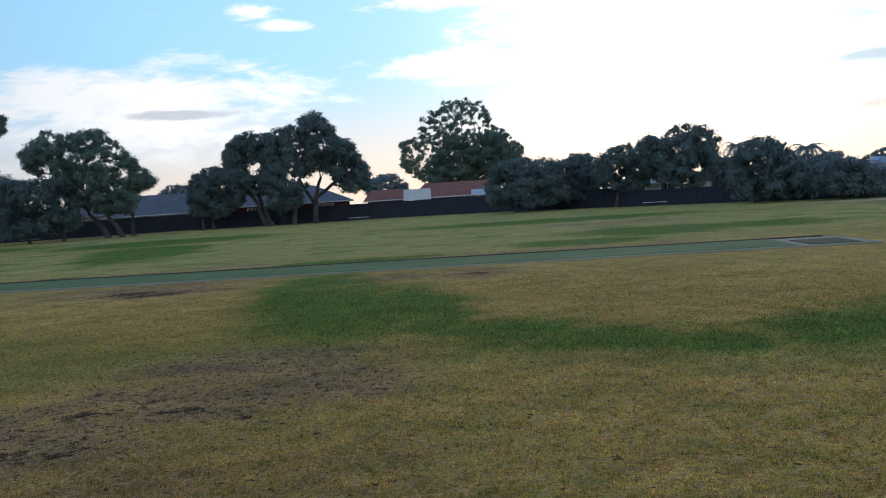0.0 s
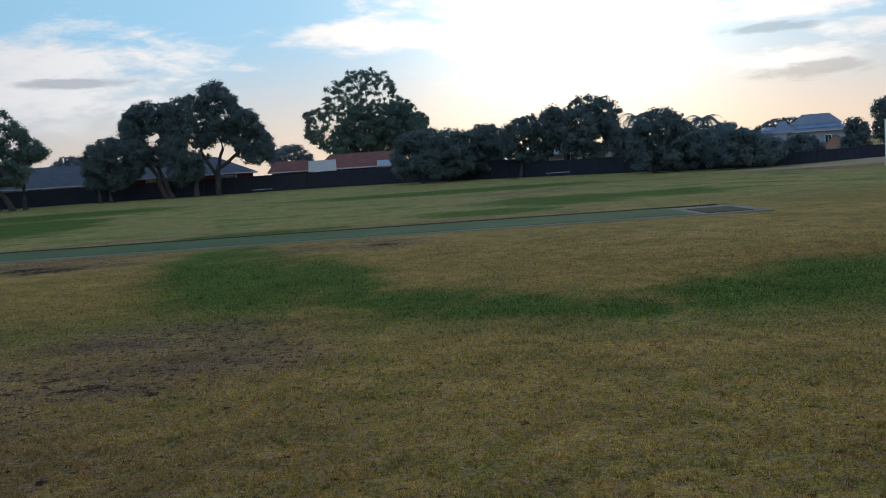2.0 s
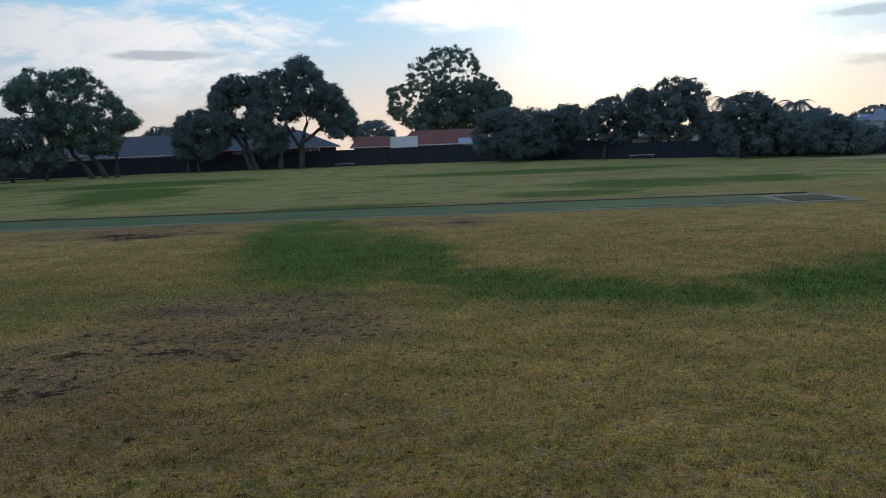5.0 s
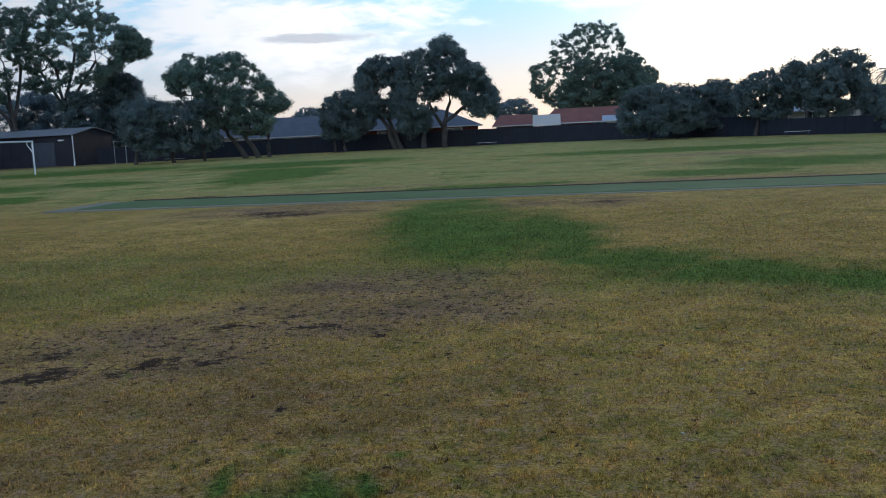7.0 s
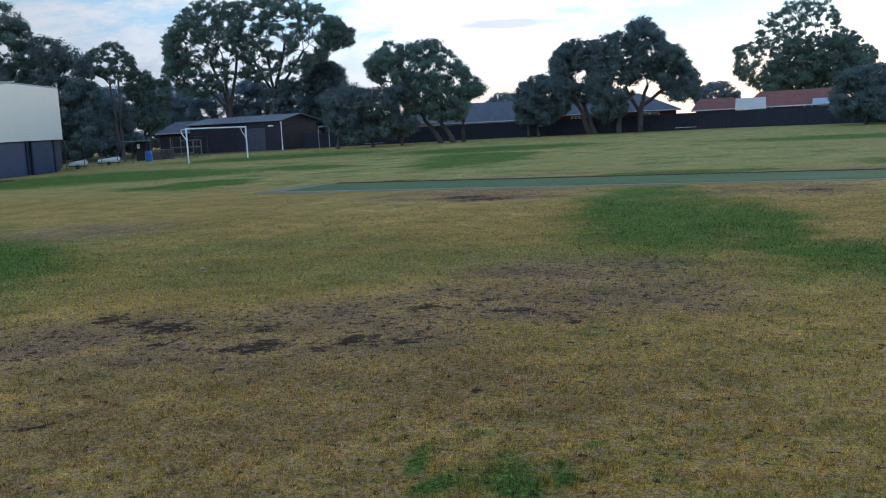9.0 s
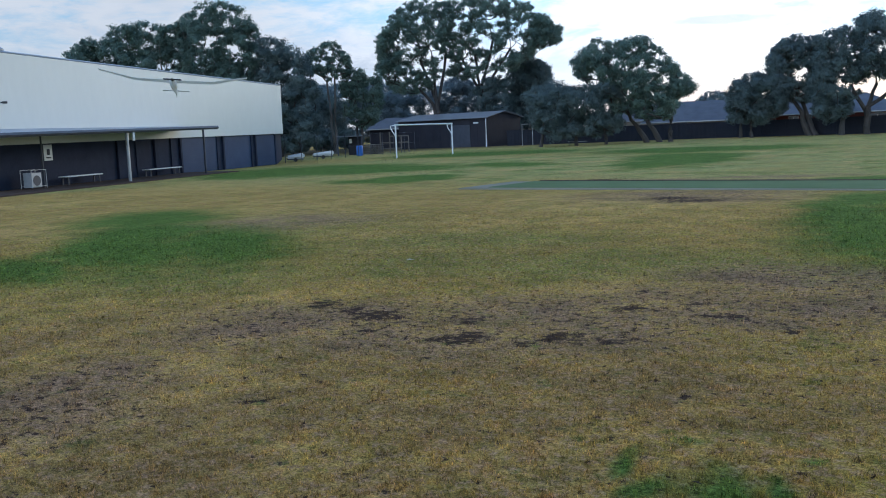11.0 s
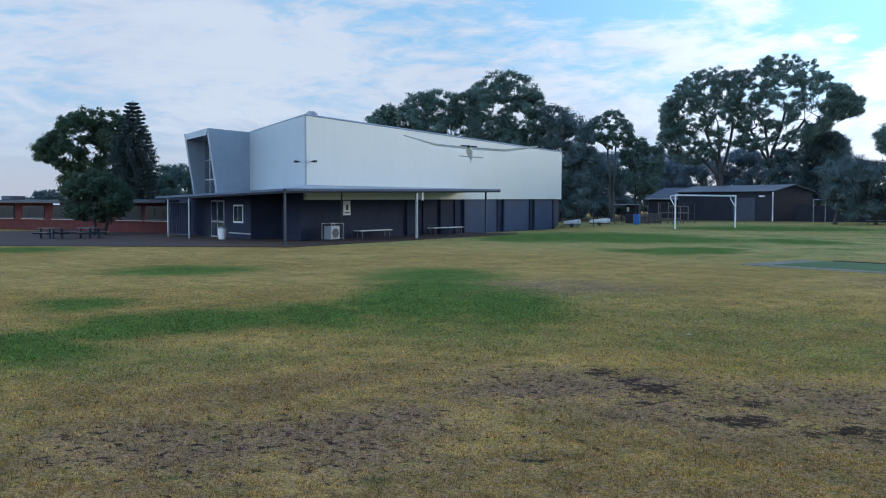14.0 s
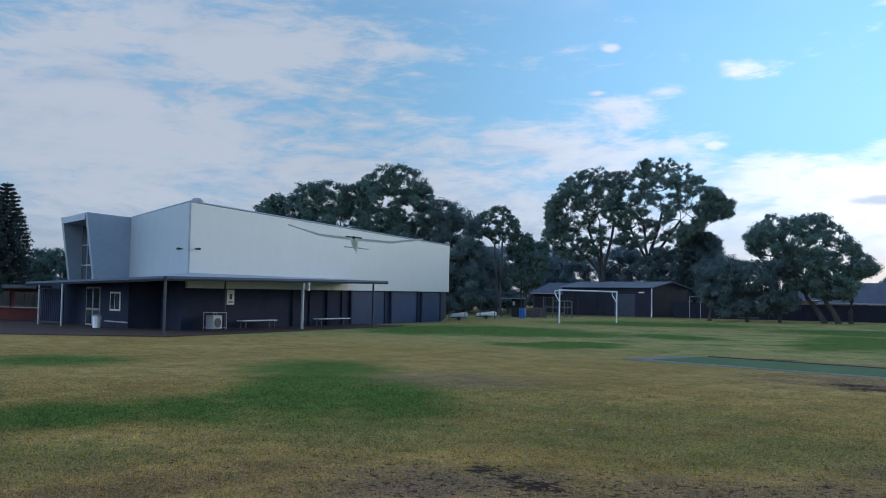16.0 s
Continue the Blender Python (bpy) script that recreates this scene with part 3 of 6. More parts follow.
def box(bm, lo, hi, bevel=0.0, m=None):
    """A box from corner to corner, its edges rounded, put into bm."""
    size = [hi[i] - lo[i] for i in range(3)]
    mid = [(hi[i] + lo[i]) / 2 for i in range(3)]
    r = bmesh.ops.create_cube(bm, size=1.0, matrix=Matrix.Translation(mid) @ Matrix.Diagonal((*size, 1)))
    if bevel > 0:
        es = list({e for v in r["verts"] for e in v.link_edges})
        g = bmesh.ops.bevel(bm, geom=es, offset=bevel, segments=1, affect="EDGES")
        vs = list({v for f in g["faces"] for v in f.verts} | {v for v in r["verts"] if v.is_valid})
    else:
        vs = r["verts"]
    if m is not None:
        bmesh.ops.transform(bm, matrix=m, verts=vs)
    return bm


def boxes(*items):
    bm = bmesh.new()
    for it in items:
        box(bm, *it)
    return bm


def tube(bm, pts, radii, sides=8, cap=True):
    """A tapered tube along points."""
    pts = [Vector(p) for p in pts]
    rings = []
    for i, p in enumerate(pts):
        d = (pts[min(i + 1, len(pts) - 1)] - pts[max(i - 1, 0)]).normalized()
        q = d.to_track_quat("Z", "Y")
        rings.append([bm.verts.new(p + q @ Vector((math.cos(2 * math.pi * k / sides) * radii[i], math.sin(2 * math.pi * k / sides) * radii[i], 0))) for k in range(sides)])
    for a, c in zip(rings, rings[1:]):
        for k in range(sides):
            bm.faces.new((a[k], a[(k + 1) % sides], c[(k + 1) % sides], c[k]))
    if cap:
        bm.faces.new(rings[0][::-1])
        bm.faces.new(rings[-1])
    return bm


def prism(bm, outline, z0, z1):
    """A flat outline raised from z0 to z1 (either may be a list, point by point)."""
    n = len(outline)
    lo = [bm.verts.new((p[0], p[1], z0[i] if isinstance(z0, (list, tuple)) else z0)) for i, p in enumerate(outline)]
    hi = [bm.verts.new((p[0], p[1], z1[i] if isinstance(z1, (list, tuple)) else z1)) for i, p in enumerate(outline)]
    bm.faces.new(lo[::-1])
    bm.faces.new(hi)
    for i in range(n):
        j = (i + 1) % n
        bm.faces.new((lo[i], lo[j], hi[j], hi[i]))
    return bm


def spot(az, d, z=0.0):
    """A place on the plan by its bearing from the middle of the walk and its distance."""
    h = heading(az)
    return Vector((h.x * d, h.y * d, z))


# ---- ground ----
def lie(x, y):
    """Height of the ground: nearly flat, with a low bank in the north-east."""
    r, a = math.hypot(x, y), math.degrees(math.atan2(x, y))
    bank = max(0.0, min(1.0, (a - 25) / 8)) * max(0.0, min(1.0, (r - 54) / 13)) if 15 < a < 120 else 0.0
    bank = bank * bank * (3 - 2 * bank) * 0.26
    far = max(0.0, min(1.0, (r - 140) / 200))
    return bank * (1 - far) + 0.03 * noise.noise(Vector((x * 0.07, y * 0.07, 0.3))) * min(1.0, r / 20) - far * 2.0


radii = [0.0] + [0.6 * 1.02 ** k for k in range(246)]
while radii[-1] < 2600:
    radii.append(radii[-1] * 1.18)
SECT = 480
verts, faces = [(0, 0, 0)], []
for r in radii[1:]:
    for k in range(SECT):
        a = 2 * math.pi * k / SECT
        x, y = r * math.sin(a), r * math.cos(a)
        verts.append((x, y, lie(x, y)))
for k in range(SECT):
    faces.append((0, 1 + (k + 1) % SECT, 1 + k))
for i in range(len(radii) - 2):
    o, p = 1 + i * SECT, 1 + (i + 1) * SECT
    for k in range(SECT):
        k2 = (k + 1) % SECT
        faces.append((o + k, o + k2, p + k2, p + k))
ground = new("ground", mesh_of("ground", verts, faces, "oval", True))
grown(ground.data, np.array([v[0] for v in verts]), np.array([v[1] for v in verts]))
tagged(ground, "dry patchy yellow-green grass of a sports oval", "grass", kind="structure")

# ---- cricket wicket ----
def wicket():
    w = thing("cricket_pitch", (-1.9, 24.75, 0), -4.0, "green synthetic cricket pitch on a grey concrete slab", "cricket pitch", kind="structure")
    L, H = 12.75, 1.5
    part("slab", boxes(((-L, -H - 0.12, -0.1), (L, H, 0.035), 0.01)), "concrete", w)
    part("carpet", boxes(((-L + 0.9, -H + 0.16, 0.03), (L - 1.95, H - 0.12, 0.052), 0.006)), "turf", w, "green synthetic grass carpet")
    part("crease_mat", boxes(((L - 1.6, -H + 0.2, 0.03), (L - 0.4, H - 0.95, 0.05), 0.006)), "crease", w, "worn dark green crease mat")
    bm = boxes(((-L + 1.0, H + 0.02, -0.05), (L - 0.4, H + 0.20, 0.065), 0.02))
    part("soil_edge", bm, "dark_leaf_litter", w, "dark ridge of bare soil along the slab")
    return w


wicket()


# ---- trees ----
def leaf_pads(name, pads, leaf, seed, flat=0.72, cover=1.0, material="gum_leaf"):
    """Leaf sprays gathered in rounded pads (x, y, z, radius), each pad a handful of smaller tufts."""
    rng = np.random.default_rng(seed)
    q = np.array(pads)
    per = 8
    d = rng.normal(size=(len(q), per, 3))
    d /= np.linalg.norm(d, axis=2, keepdims=True)
    d[:, :, 2] = d[:, :, 2] * 0.9 + 0.12
    tuft = q[:, None, :3] + d * (q[:, None, 3:4] * rng.uniform(0.30, 0.92, (len(q), per, 1))) * np.array([1, 1, flat])
    tuft_r = q[:, None, 3] * rng.uniform(0.24, 0.58, (len(q), per))
    tuft, tuft_r, home = tuft.reshape(-1, 3), tuft_r.reshape(-1), np.repeat(q[:, :3], per, 0)
    count = np.maximum(6, (cover * 4.6 * tuft_r ** 2 / (0.29 * leaf ** 2) * 0.42)).astype(int)
    ids = np.repeat(np.arange(len(tuft)), count)
    n = len(ids)
    off = rng.normal(size=(n, 3))
    off /= np.linalg.norm(off, axis=1, keepdims=True)
    off[:, 2] *= 0.8
    p = tuft[ids] + off * (tuft_r[ids] * 1.25 * rng.random(n) ** 0.7)[:, None]
    p[:, 2] -= 0.10 * rng.random(n) * tuft_r[ids]
    nv = off * 0.9 + (tuft[ids] - home[ids]) / tuft_r[ids][:, None] * 0.5 + rng.normal(size=(n, 3)) * 0.28 + np.array([0, 0, 0.35])
    nv /= np.linalg.norm(nv, axis=1, keepdims=True)
    a = np.cross(nv, rng.normal(size=(n, 3)) + np.array([0, 0, 0.001]))
    a /= np.linalg.norm(a, axis=1, keepdims=True)
    b = np.cross(nv, a)
    s = leaf * rng.uniform(0.6, 1.35, n)
    la, lb = a * s[:, None], b * (s * 0.42)[:, None]
    v = np.empty((n, 3, 3))
    v[:, 0], v[:, 1], v[:, 2] = p - la, p + lb * 1.3, p + la * 0.6 - lb * 0.7
    v[:, :, 2] = np.maximum(v[:, :, 2], 0.08)
    me = bpy.data.meshes.new(name)
    me.vertices.add(n * 3)
    me.vertices.foreach_set("co", v.reshape(-1))
    me.loops.add(n * 3)
    me.loops.foreach_set("vertex_index", np.arange(n * 3, dtype=np.int32))
    me.polygons.add(n)
    me.polygons.foreach_set("loop_start", np.arange(0, n * 3, 3, dtype=np.int32))
    me.update(calc_edges=True)
    me.materials.append(M[material])
    return me


def crown_pads(cols, r, seed, layers, deep, holes):
    """Pads that fill an upright outline given as columns (across, lowest, highest), thick in the middle, with gaps left open."""
    rng = random.Random(seed)
    lo, hi = cols[0][0], cols[-1][0]
    wide = hi - lo

    def span(x):
        for (xa, la, ha), (xb, lb, hb) in zip(cols, cols[1:]):
            if xa <= x <= xb:
                k = (x - xa) / max(xb - xa, 1e-6)
                return la + (lb - la) * k, ha + (hb - ha) * k
        return cols[0][1:] if x < lo else cols[-1][1:]

    area = sum((xb - xa) * ((ha - la) + (hb - lb)) / 2 for (xa, la, ha), (xb, lb, hb) in zip(cols, cols[1:]))
    out = []

    def put(x, z, rr):
        if any((x - hx) ** 2 + (z - hz) ** 2 < (hr + 0.35 * rr) ** 2 for hx, hz, hr in holes):
            return
        u = max(-1.0, min(1.0, 2 * (x - lo) / wide - 1))
        z0, z1 = span(x)
        w = 2 * (z - z0) / max(z1 - z0, 0.1) - 1
        reach = deep * math.sqrt(max(0.12, 1 - u * u)) * math.sqrt(max(0.15, 1 - 0.7 * w * w)) * wide * 0.5
        out.append((x, rng.uniform(-1, 1) * reach, z, rr))

    # the upper outline and both flanks first, so that the shape reads
    x = lo + r * 0.5
    while x < hi - r * 0.3:
        rr = r * rng.uniform(0.62, 1.05)
        put(x, max(span(x)[1] - rr * 0.74, span(x)[0] + 0.2), rr)
        x += rr * rng.uniform(0.75, 1.15)
    want = len(out) + int(layers * area / (0.95 * r * r))
    tries = 0
    while len(out) < want and tries < want * 30:
        tries += 1
        best = None
        for _ in range(4 if len(out) < want * 0.4 else 1):
            rr = r * rng.uniform(0.42, 1.32)
            x = rng.uniform(lo + rr * 0.6, hi - rr * 0.6) if wide > 1.3 * rr else (lo + hi) / 2
            z0, z1 = span(x)
            if z1 - z0 < rr * 0.9:
                continue
            z = rng.uniform(z0 + rr * 0.45, z1 - rr * 0.7)
            gap = min(((x - q[0]) ** 2 + (z - q[2]) ** 2 for q in out), default=9.0)
            if best is None or gap > best[0]:
                best = (gap, x, z, rr)
        if best:
            put(*best[1:])
    return out


def limbs(stems, pads, girth, rng):
    """One mesh a stem: from its tip a limb to every pad, each springing from the nearest wood already there."""
    nodes, parent, made = [], [], []
    for st in stems:
        pts = [Vector((st[0][0], 0, -0.1))] + [Vector((x, rng.uniform(-0.3, 0.3), z)) for x, z in st[1:]]
        rad = [girth * (1.25 if i == 0 else 1.0 - 0.42 * i / (len(pts) - 1)) for i in range(len(pts))]
        fine, fr = [], []
        for i in range(len(pts) - 1):
            for k in range(3):
                u = k / 3
                bow = Vector((rng.uniform(-0.5, 0.5), rng.uniform(-0.5, 0.5), 0)) * girth * (0 if i + k == 0 else 1)
                fine.append(pts[i].lerp(pts[i + 1], u) + bow)
                fr.append(rad[i] + (rad[i + 1] - rad[i]) * u)
        made.append(tube(bmesh.new(), fine + [pts[-1]], fr + [rad[-1]], 9))
        nodes.append(pts[-1])
        parent.append(-1)
    spine = len(nodes)
    for q in sorted(pads, key=lambda p: min((Vector(p[:3]) - n).length for n in nodes[:spine])):
        e = Vector((q[0], q[1], q[2] - 0.15 * q[3]))
        best = min(range(len(nodes)), key=lambda i: (nodes[i] - e).length + 2.2 * max(0.0, nodes[i].z - e.z + 0.4) + (0.0 if i < spine else 0.25 * math.hypot(nodes[i].x - e.x, nodes[i].y - e.y)))
        s = nodes[best]
        m = s.lerp(e, 0.5) + Vector((rng.uniform(-0.2, 0.2), rng.uniform(-0.2, 0.2), rng.uniform(-0.16, 0.06))) * (e - s).length
        nodes += [m, e]
        parent += [best, len(nodes) - 2]
    root = []
    for i, j in enumerate(parent):
        root.append(i if j < 0 else root[j])
    load = [0.0] * len(nodes)
    for i in range(len(nodes) - 1, -1, -1):
        load[i] += 1.0
        if parent[i] >= 0:
            load[parent[i]] += load[i]
    most = max(load[:spine])
    thick = lambda i: max(0.022, 0.58 * girth * (load[i] / most) ** 0.42)
    for i in range(spine, len(nodes)):
        j = parent[i]
        mid = nodes[j].lerp(nodes[i], 0.5) + Vector((rng.uniform(-1, 1), rng.uniform(-1, 1), rng.uniform(-1, 1))) * 0.05 * (nodes[i] - nodes[j]).length
        tube(made[root[i]], [nodes[j], mid, nodes[i]], [min(thick(j), thick(i) * 1.35), thick(i) * 1.1, thick(i) * 0.85], 5, False)
    return made


def tree(at, cols, stems, seed, label, leaf="gum_leaf", bark="bark", r=1.0, layers=2.2, deep=0.8, cover=1.0, size=0.142, girth=0.24, holes=(), name="tree", group="", flat=0.72):
    """A tree that faces the middle of the oval: its crown's outline, its stems and the kind of its foliage."""
    at = Vector(at)
    top = thing(name, (at.x, at.y, lie(at.x, at.y)), -math.degrees(math.atan2(at.x, at.y)), label, "hedge" if name == "hedge" else "tree", group)
    pads = crown_pads(cols, r, seed, layers, deep, holes)
    for bm in limbs(stems, pads, girth, random.Random(seed + 1)):
        part("trunk", bm, bark, top)
    cr = new("crown", leaf_pads("crown", pads, size, seed, flat, cover, leaf))
    cr.parent = top
    return top


def dome(half, z0, z1, full=0.62):
    """The outline of a plain rounded crown."""
    return [(u * half, z0 + (1 - (1 - u * u) ** 0.5) * 0.25 * (z1 - z0), z0 + (z1 - z0) * (full + (1 - full) * (1 - abs(u) ** 2.4))) for u in (-1.0, -0.66, -0.33, 0.0, 0.33, 0.66, 1.0)]


DARK = "dense dark green tree beside the boundary fence"
# broad tree group before the grey-roofed houses
tree(spot(-14.05, 97), [(-2.3, 2.4, 4.4), (-1.6, 1.4, 5.6), (-0.6, 1.2, 6.3), (0.5, 1.2, 6.6), (1.6, 1.4, 6.3), (2.6, 1.8, 5.6), (3.6, 2.4, 5.0)], [((0.2, 0), (0.1, 1.6)), ((-0.9, 0), (-0.8, 1.7))], 11, "rounded dark bushy tree standing before the fence", "dark_leaf", r=0.8, layers=4.0, girth=0.16)
tree(spot(-11.79, 98), [(-2.4, 5.0, 7.6), (-1.7, 3.4, 8.7), (-0.8, 3.0, 9.7), (0.4, 3.4, 10.0), (1.6, 3.0, 9.8), (2.8, 3.0, 9.7)], [((1.7, 0), (0.9, 2.3), (-0.2, 4.3)), ((2.3, 0), (1.3, 2.2), (0.4, 4.8))], 12, "leaning dark-leaved tree with a bare slanting trunk", "dark_leaf", r=0.72, layers=3.6, girth=0.26, holes=((0.75, 5.8, 0.5), (0.3, 6.4, 0.2), (-1.7, 4.4, 0.2)))
tree(spot(-7.46, 94.5), [(-5.6, 2.6, 8.9), (-4.7, 1.6, 9.5), (-3.5, 1.0, 9.9), (-2.4, 1.4, 10.0), (-1.65, 3.0, 9.8), (-1.25, 4.8, 10.9), (-0.2, 5.2, 11.5), (0.75, 5.0, 11.2), (1.45, 4.6, 9.5), (2.0, 3.2, 8.7), (2.7, 2.7, 8.8), (3.5, 2.7, 8.0), (4.3, 2.9, 6.5), (5.3, 3.6, 4.7)],
     [((-0.6, 0), (-0.5, 2.4), (0.2, 4.6)), ((-0.6, 0), (-0.65, 2.2), (-2.0, 4.6)), ((-2.7, 0), (-2.7, 2.5)), ((-0.5, 0), (-0.4, 2.6), (2.2, 4.4))], 13, "tall dark spreading tree with a forked trunk", "dark_leaf", r=0.76, layers=3.7, girth=0.25, holes=((-0.4, 3.4, 0.7), (0.9, 4.0, 0.45), (-1.6, 4.6, 0.25), (0.4, 7.5, 0.3), (-2.5, 8.0, 0.2)))
# gum left of the fence bend, with a dark bush before it
tree(spot(-20.80, 92), [(-5.8, 7.0, 8.1), (-4.5, 6.1, 9.5), (-3.3, 5.0, 10.3), (-1.9, 3.2, 9.7), (-0.5, 2.4, 10.1), (1.1, 2.2, 10.4), (2.4, 2.0, 9.3), (3.7, 2.2, 7.7), (4.6, 4.4, 6.7), (5.9, 4.4, 5.2)], [((1.4, 0), (0.2, 1.8), (-0.6, 3.2)), ((2.6, 0), (1.6, 1.8), (1.0, 3.0)), ((3.6, 0), (3.5, 3.2))], 14, "broad gum tree with leaning trunks before the fence", r=0.75, layers=2.46, girth=0.24, holes=((3.4, 6.1, 0.4), (-3.6, 6.6, 0.4), (4.6, 3.6, 0.5), (-1.8, 7.8, 0.3)))
tree(spot(-24.41, 90), [(-4.2, 0.9, 4.4), (-3.3, 0.7, 6.2), (-1.8, 0.6, 6.4), (0.0, 0.6, 5.7), (1.6, 0.6, 6.1), (3.6, 0.6, 5.8), (5.0, 0.9, 4.6)], [((-3.0, 0), (-2.8, 1.6)), ((0.4, 0), (0.3, 1.5)), ((3.2, 0), (3.0, 1.6))], 15, DARK, "dark_leaf", r=0.95, layers=2.3, girth=0.17)
# the largest gum, two many-stemmed halves, behind the shed
tree(spot(-33.83, 112), [(-4.8, 10.4, 12.6), (-3.9, 8.2, 14.1), (-3.0, 7.0, 14.9), (-1.8, 6.2, 16.6), (-0.2, 6.2, 17.2), (1.4, 6.9, 17.7), (3.1, 8.2, 17.5), (4.9, 8.6, 17.3)], [((2.3, 0), (2.2, 5.4), (0.6, 10.4)), ((2.6, 0), (2.5, 5.6), (3.7, 11.2)), ((2.4, 0), (2.0, 5.2), (-1.0, 8.4)), ((2.5, 0), (2.3, 6.0), (2.0, 10.9))], 21, "very large spreading gum tree with many bare stems", r=0.66, layers=1.7, deep=0.9, girth=0.24, holes=((2.2, 11.2, 0.7), (0.2, 10.1, 0.6), (-1.8, 13.3, 0.35), (3.6, 9.9, 0.7), (-0.8, 11.4, 0.4), (1.0, 13.4, 0.3)))
tree(spot(-28.33, 113), [(-6.8, 8.4, 17.3), (-5.1, 7.6, 17.6), (-3.8, 7.8, 18.6), (-2.0, 8.4, 18.9), (-0.5, 8.6, 18.4), (0.6, 8.2, 18.2), (1.8, 9.0, 17.7), (3.0, 9.8, 16.6), (3.8, 11.2, 15.3), (5.0, 11.5, 15.3), (6.1, 11.6, 14.0), (6.8, 12.3, 13.5)], [((-3.3, 0), (-3.1, 6.6), (-3.7, 11.2)), ((-3.1, 0), (-3.0, 6.8), (-1.5, 12.4)), ((-2.9, 0), (-2.8, 6.6), (0.6, 11.4)), ((-3.2, 0), (-3.1, 6.0), (-5.2, 10.4))], 20, "very large spreading gum tree with pale bare stems", r=0.66, layers=1.7, deep=0.9, girth=0.23, holes=((-2.3, 12.6, 0.7), (-0.8, 13.9, 0.65), (-3.8, 13.2, 0.5), (1.1, 11.9, 0.7), (-4.4, 10.6, 0.5), (-0.1, 11.0, 0.5), (2.6, 13.6, 0.35), (-5.4, 14.4, 0.3)))
tree(spot(-33.26, 131), [(-7.5, 0.4, 6.5), (-5.5, 0.4, 7.9), (-2.5, 0.4, 8.6), (0.5, 0.4, 8.2), (2.7, 0.4, 9.1), (4.1, 0.4, 9.8), (6.4, 0.4, 9.1), (8.5, 0.6, 7.9)], [((-3, 0), (-2.8, 1.8)), ((1, 0), (1.1, 1.8)), ((4, 0), (4.0, 2.0))], 22, "hazy understorey trees behind the shed", "hazed_leaf", r=1.1, layers=2.2, deep=0.4, girth=0.2)
tree(spot(-29.12, 112), [(-2.4, 0.6, 7.0), (-0.5, 0.5, 8.3), (0.7, 0.5, 8.4), (2.4, 0.6, 7.4)], [((0, 0), (0.2, 2.2))], 23, "dark slender tree behind the shed", "dark_leaf", r=0.85, layers=2.3, girth=0.2)
# trees between the large hall and the shed
tree(spot(-39.10, 96), [(-2.3, 8.8, 10.1), (-1.5, 8.2, 10.9), (-0.2, 7.4, 11.5), (1.1, 7.6, 11.2), (1.9, 8.0, 10.0), (2.4, 8.3, 9.2)], [((0.1, 0), (0.0, 4.0), (-0.3, 7.4)), ((0.3, 0), (0.4, 4.2), (0.5, 7.6))], 24, "slender gum with an open round crown", "gum_leaf", "pale_bark", r=0.42, layers=1.7, cover=0.8, size=0.13, girth=0.15, holes=((-0.6, 9.2, 0.35), (0.8, 9.3, 0.3), (1.5, 8.7, 0.2), (-1.6, 9.2, 0.15), (0.2, 10.3, 0.2)))
tree(spot(-37.55, 97), [(-1.7, 4.6, 7.2), (-0.8, 3.0, 8.7), (0.3, 2.4, 8.8), (1.4, 2.6, 7.7), (2.1, 3.6, 8.2), (2.9, 5.4, 7.4)], [((-0.1, 0), (-0.1, 2.8)), ((0.3, 0), (0.4, 3.0))], 25, "young gum tree behind the goal", r=0.5, layers=2.2, girth=0.16, holes=((-0.9, 5.4, 0.3), (1.2, 6.6, 0.25), (0.3, 5.0, 0.2)))
tree(spot(-35.63, 138), [(-4.6, 1.0, 8.0), (-3.2, 0.8, 9.4), (-1.9, 0.8, 10.3), (-0.5, 0.8, 10.3), (1.0, 0.8, 8.6), (3.3, 1.0, 7.4)], [((-2, 0), (-1.8, 2.4)), ((1.2, 0), (1.0, 2.4))], 26, "hazy grey-green trees in the distance", "hazed_leaf", r=1.1, layers=2)
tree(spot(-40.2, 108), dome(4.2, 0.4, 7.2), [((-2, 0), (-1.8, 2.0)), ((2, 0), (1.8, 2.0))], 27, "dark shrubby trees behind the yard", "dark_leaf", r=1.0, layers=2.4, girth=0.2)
tree(spot(-38.4, 134), dome(7.0, 0.5, 9.8), [((-3, 0), (-2.8, 2.4)), ((2, 0), (2.2, 2.4))], 28, "hazy grey-green trees in the distance", "hazed_leaf", r=1.2, layers=2)
tree(spot(-41.0, 101), dome(6.0, 0.2, 2.9, 0.8), [((-4, 0), (-4, 0.7)), ((-1, 0), (-1, 0.7)), ((2, 0), (2, 0.7)), ((4.6, 0), (4.6, 0.7))], 29, "dark hedge of shrubs behind the yard", "dark_leaf", r=0.7, layers=2.4, deep=0.3, name="hedge", girth=0.08)
# the row behind the hall
tree(spot(-41.53, 92), [(-3.0, 0.6, 11.2), (-2.0, 0.6, 11.7), (-0.9, 0.6, 11.7), (0.1, 0.6, 10.8), (1.1, 0.6, 10.2), (2.1, 0.6, 8.7), (2.9, 0.6, 6.4)], [((-1.2, 0), (-1.2, 4.0)), ((0.6, 0), (0.5, 3.0))], 31, "tall dark gum behind the large hall", "dark_leaf", r=0.9, layers=2.3, girth=0.22, holes=((1.9, 5.0, 0.35),))
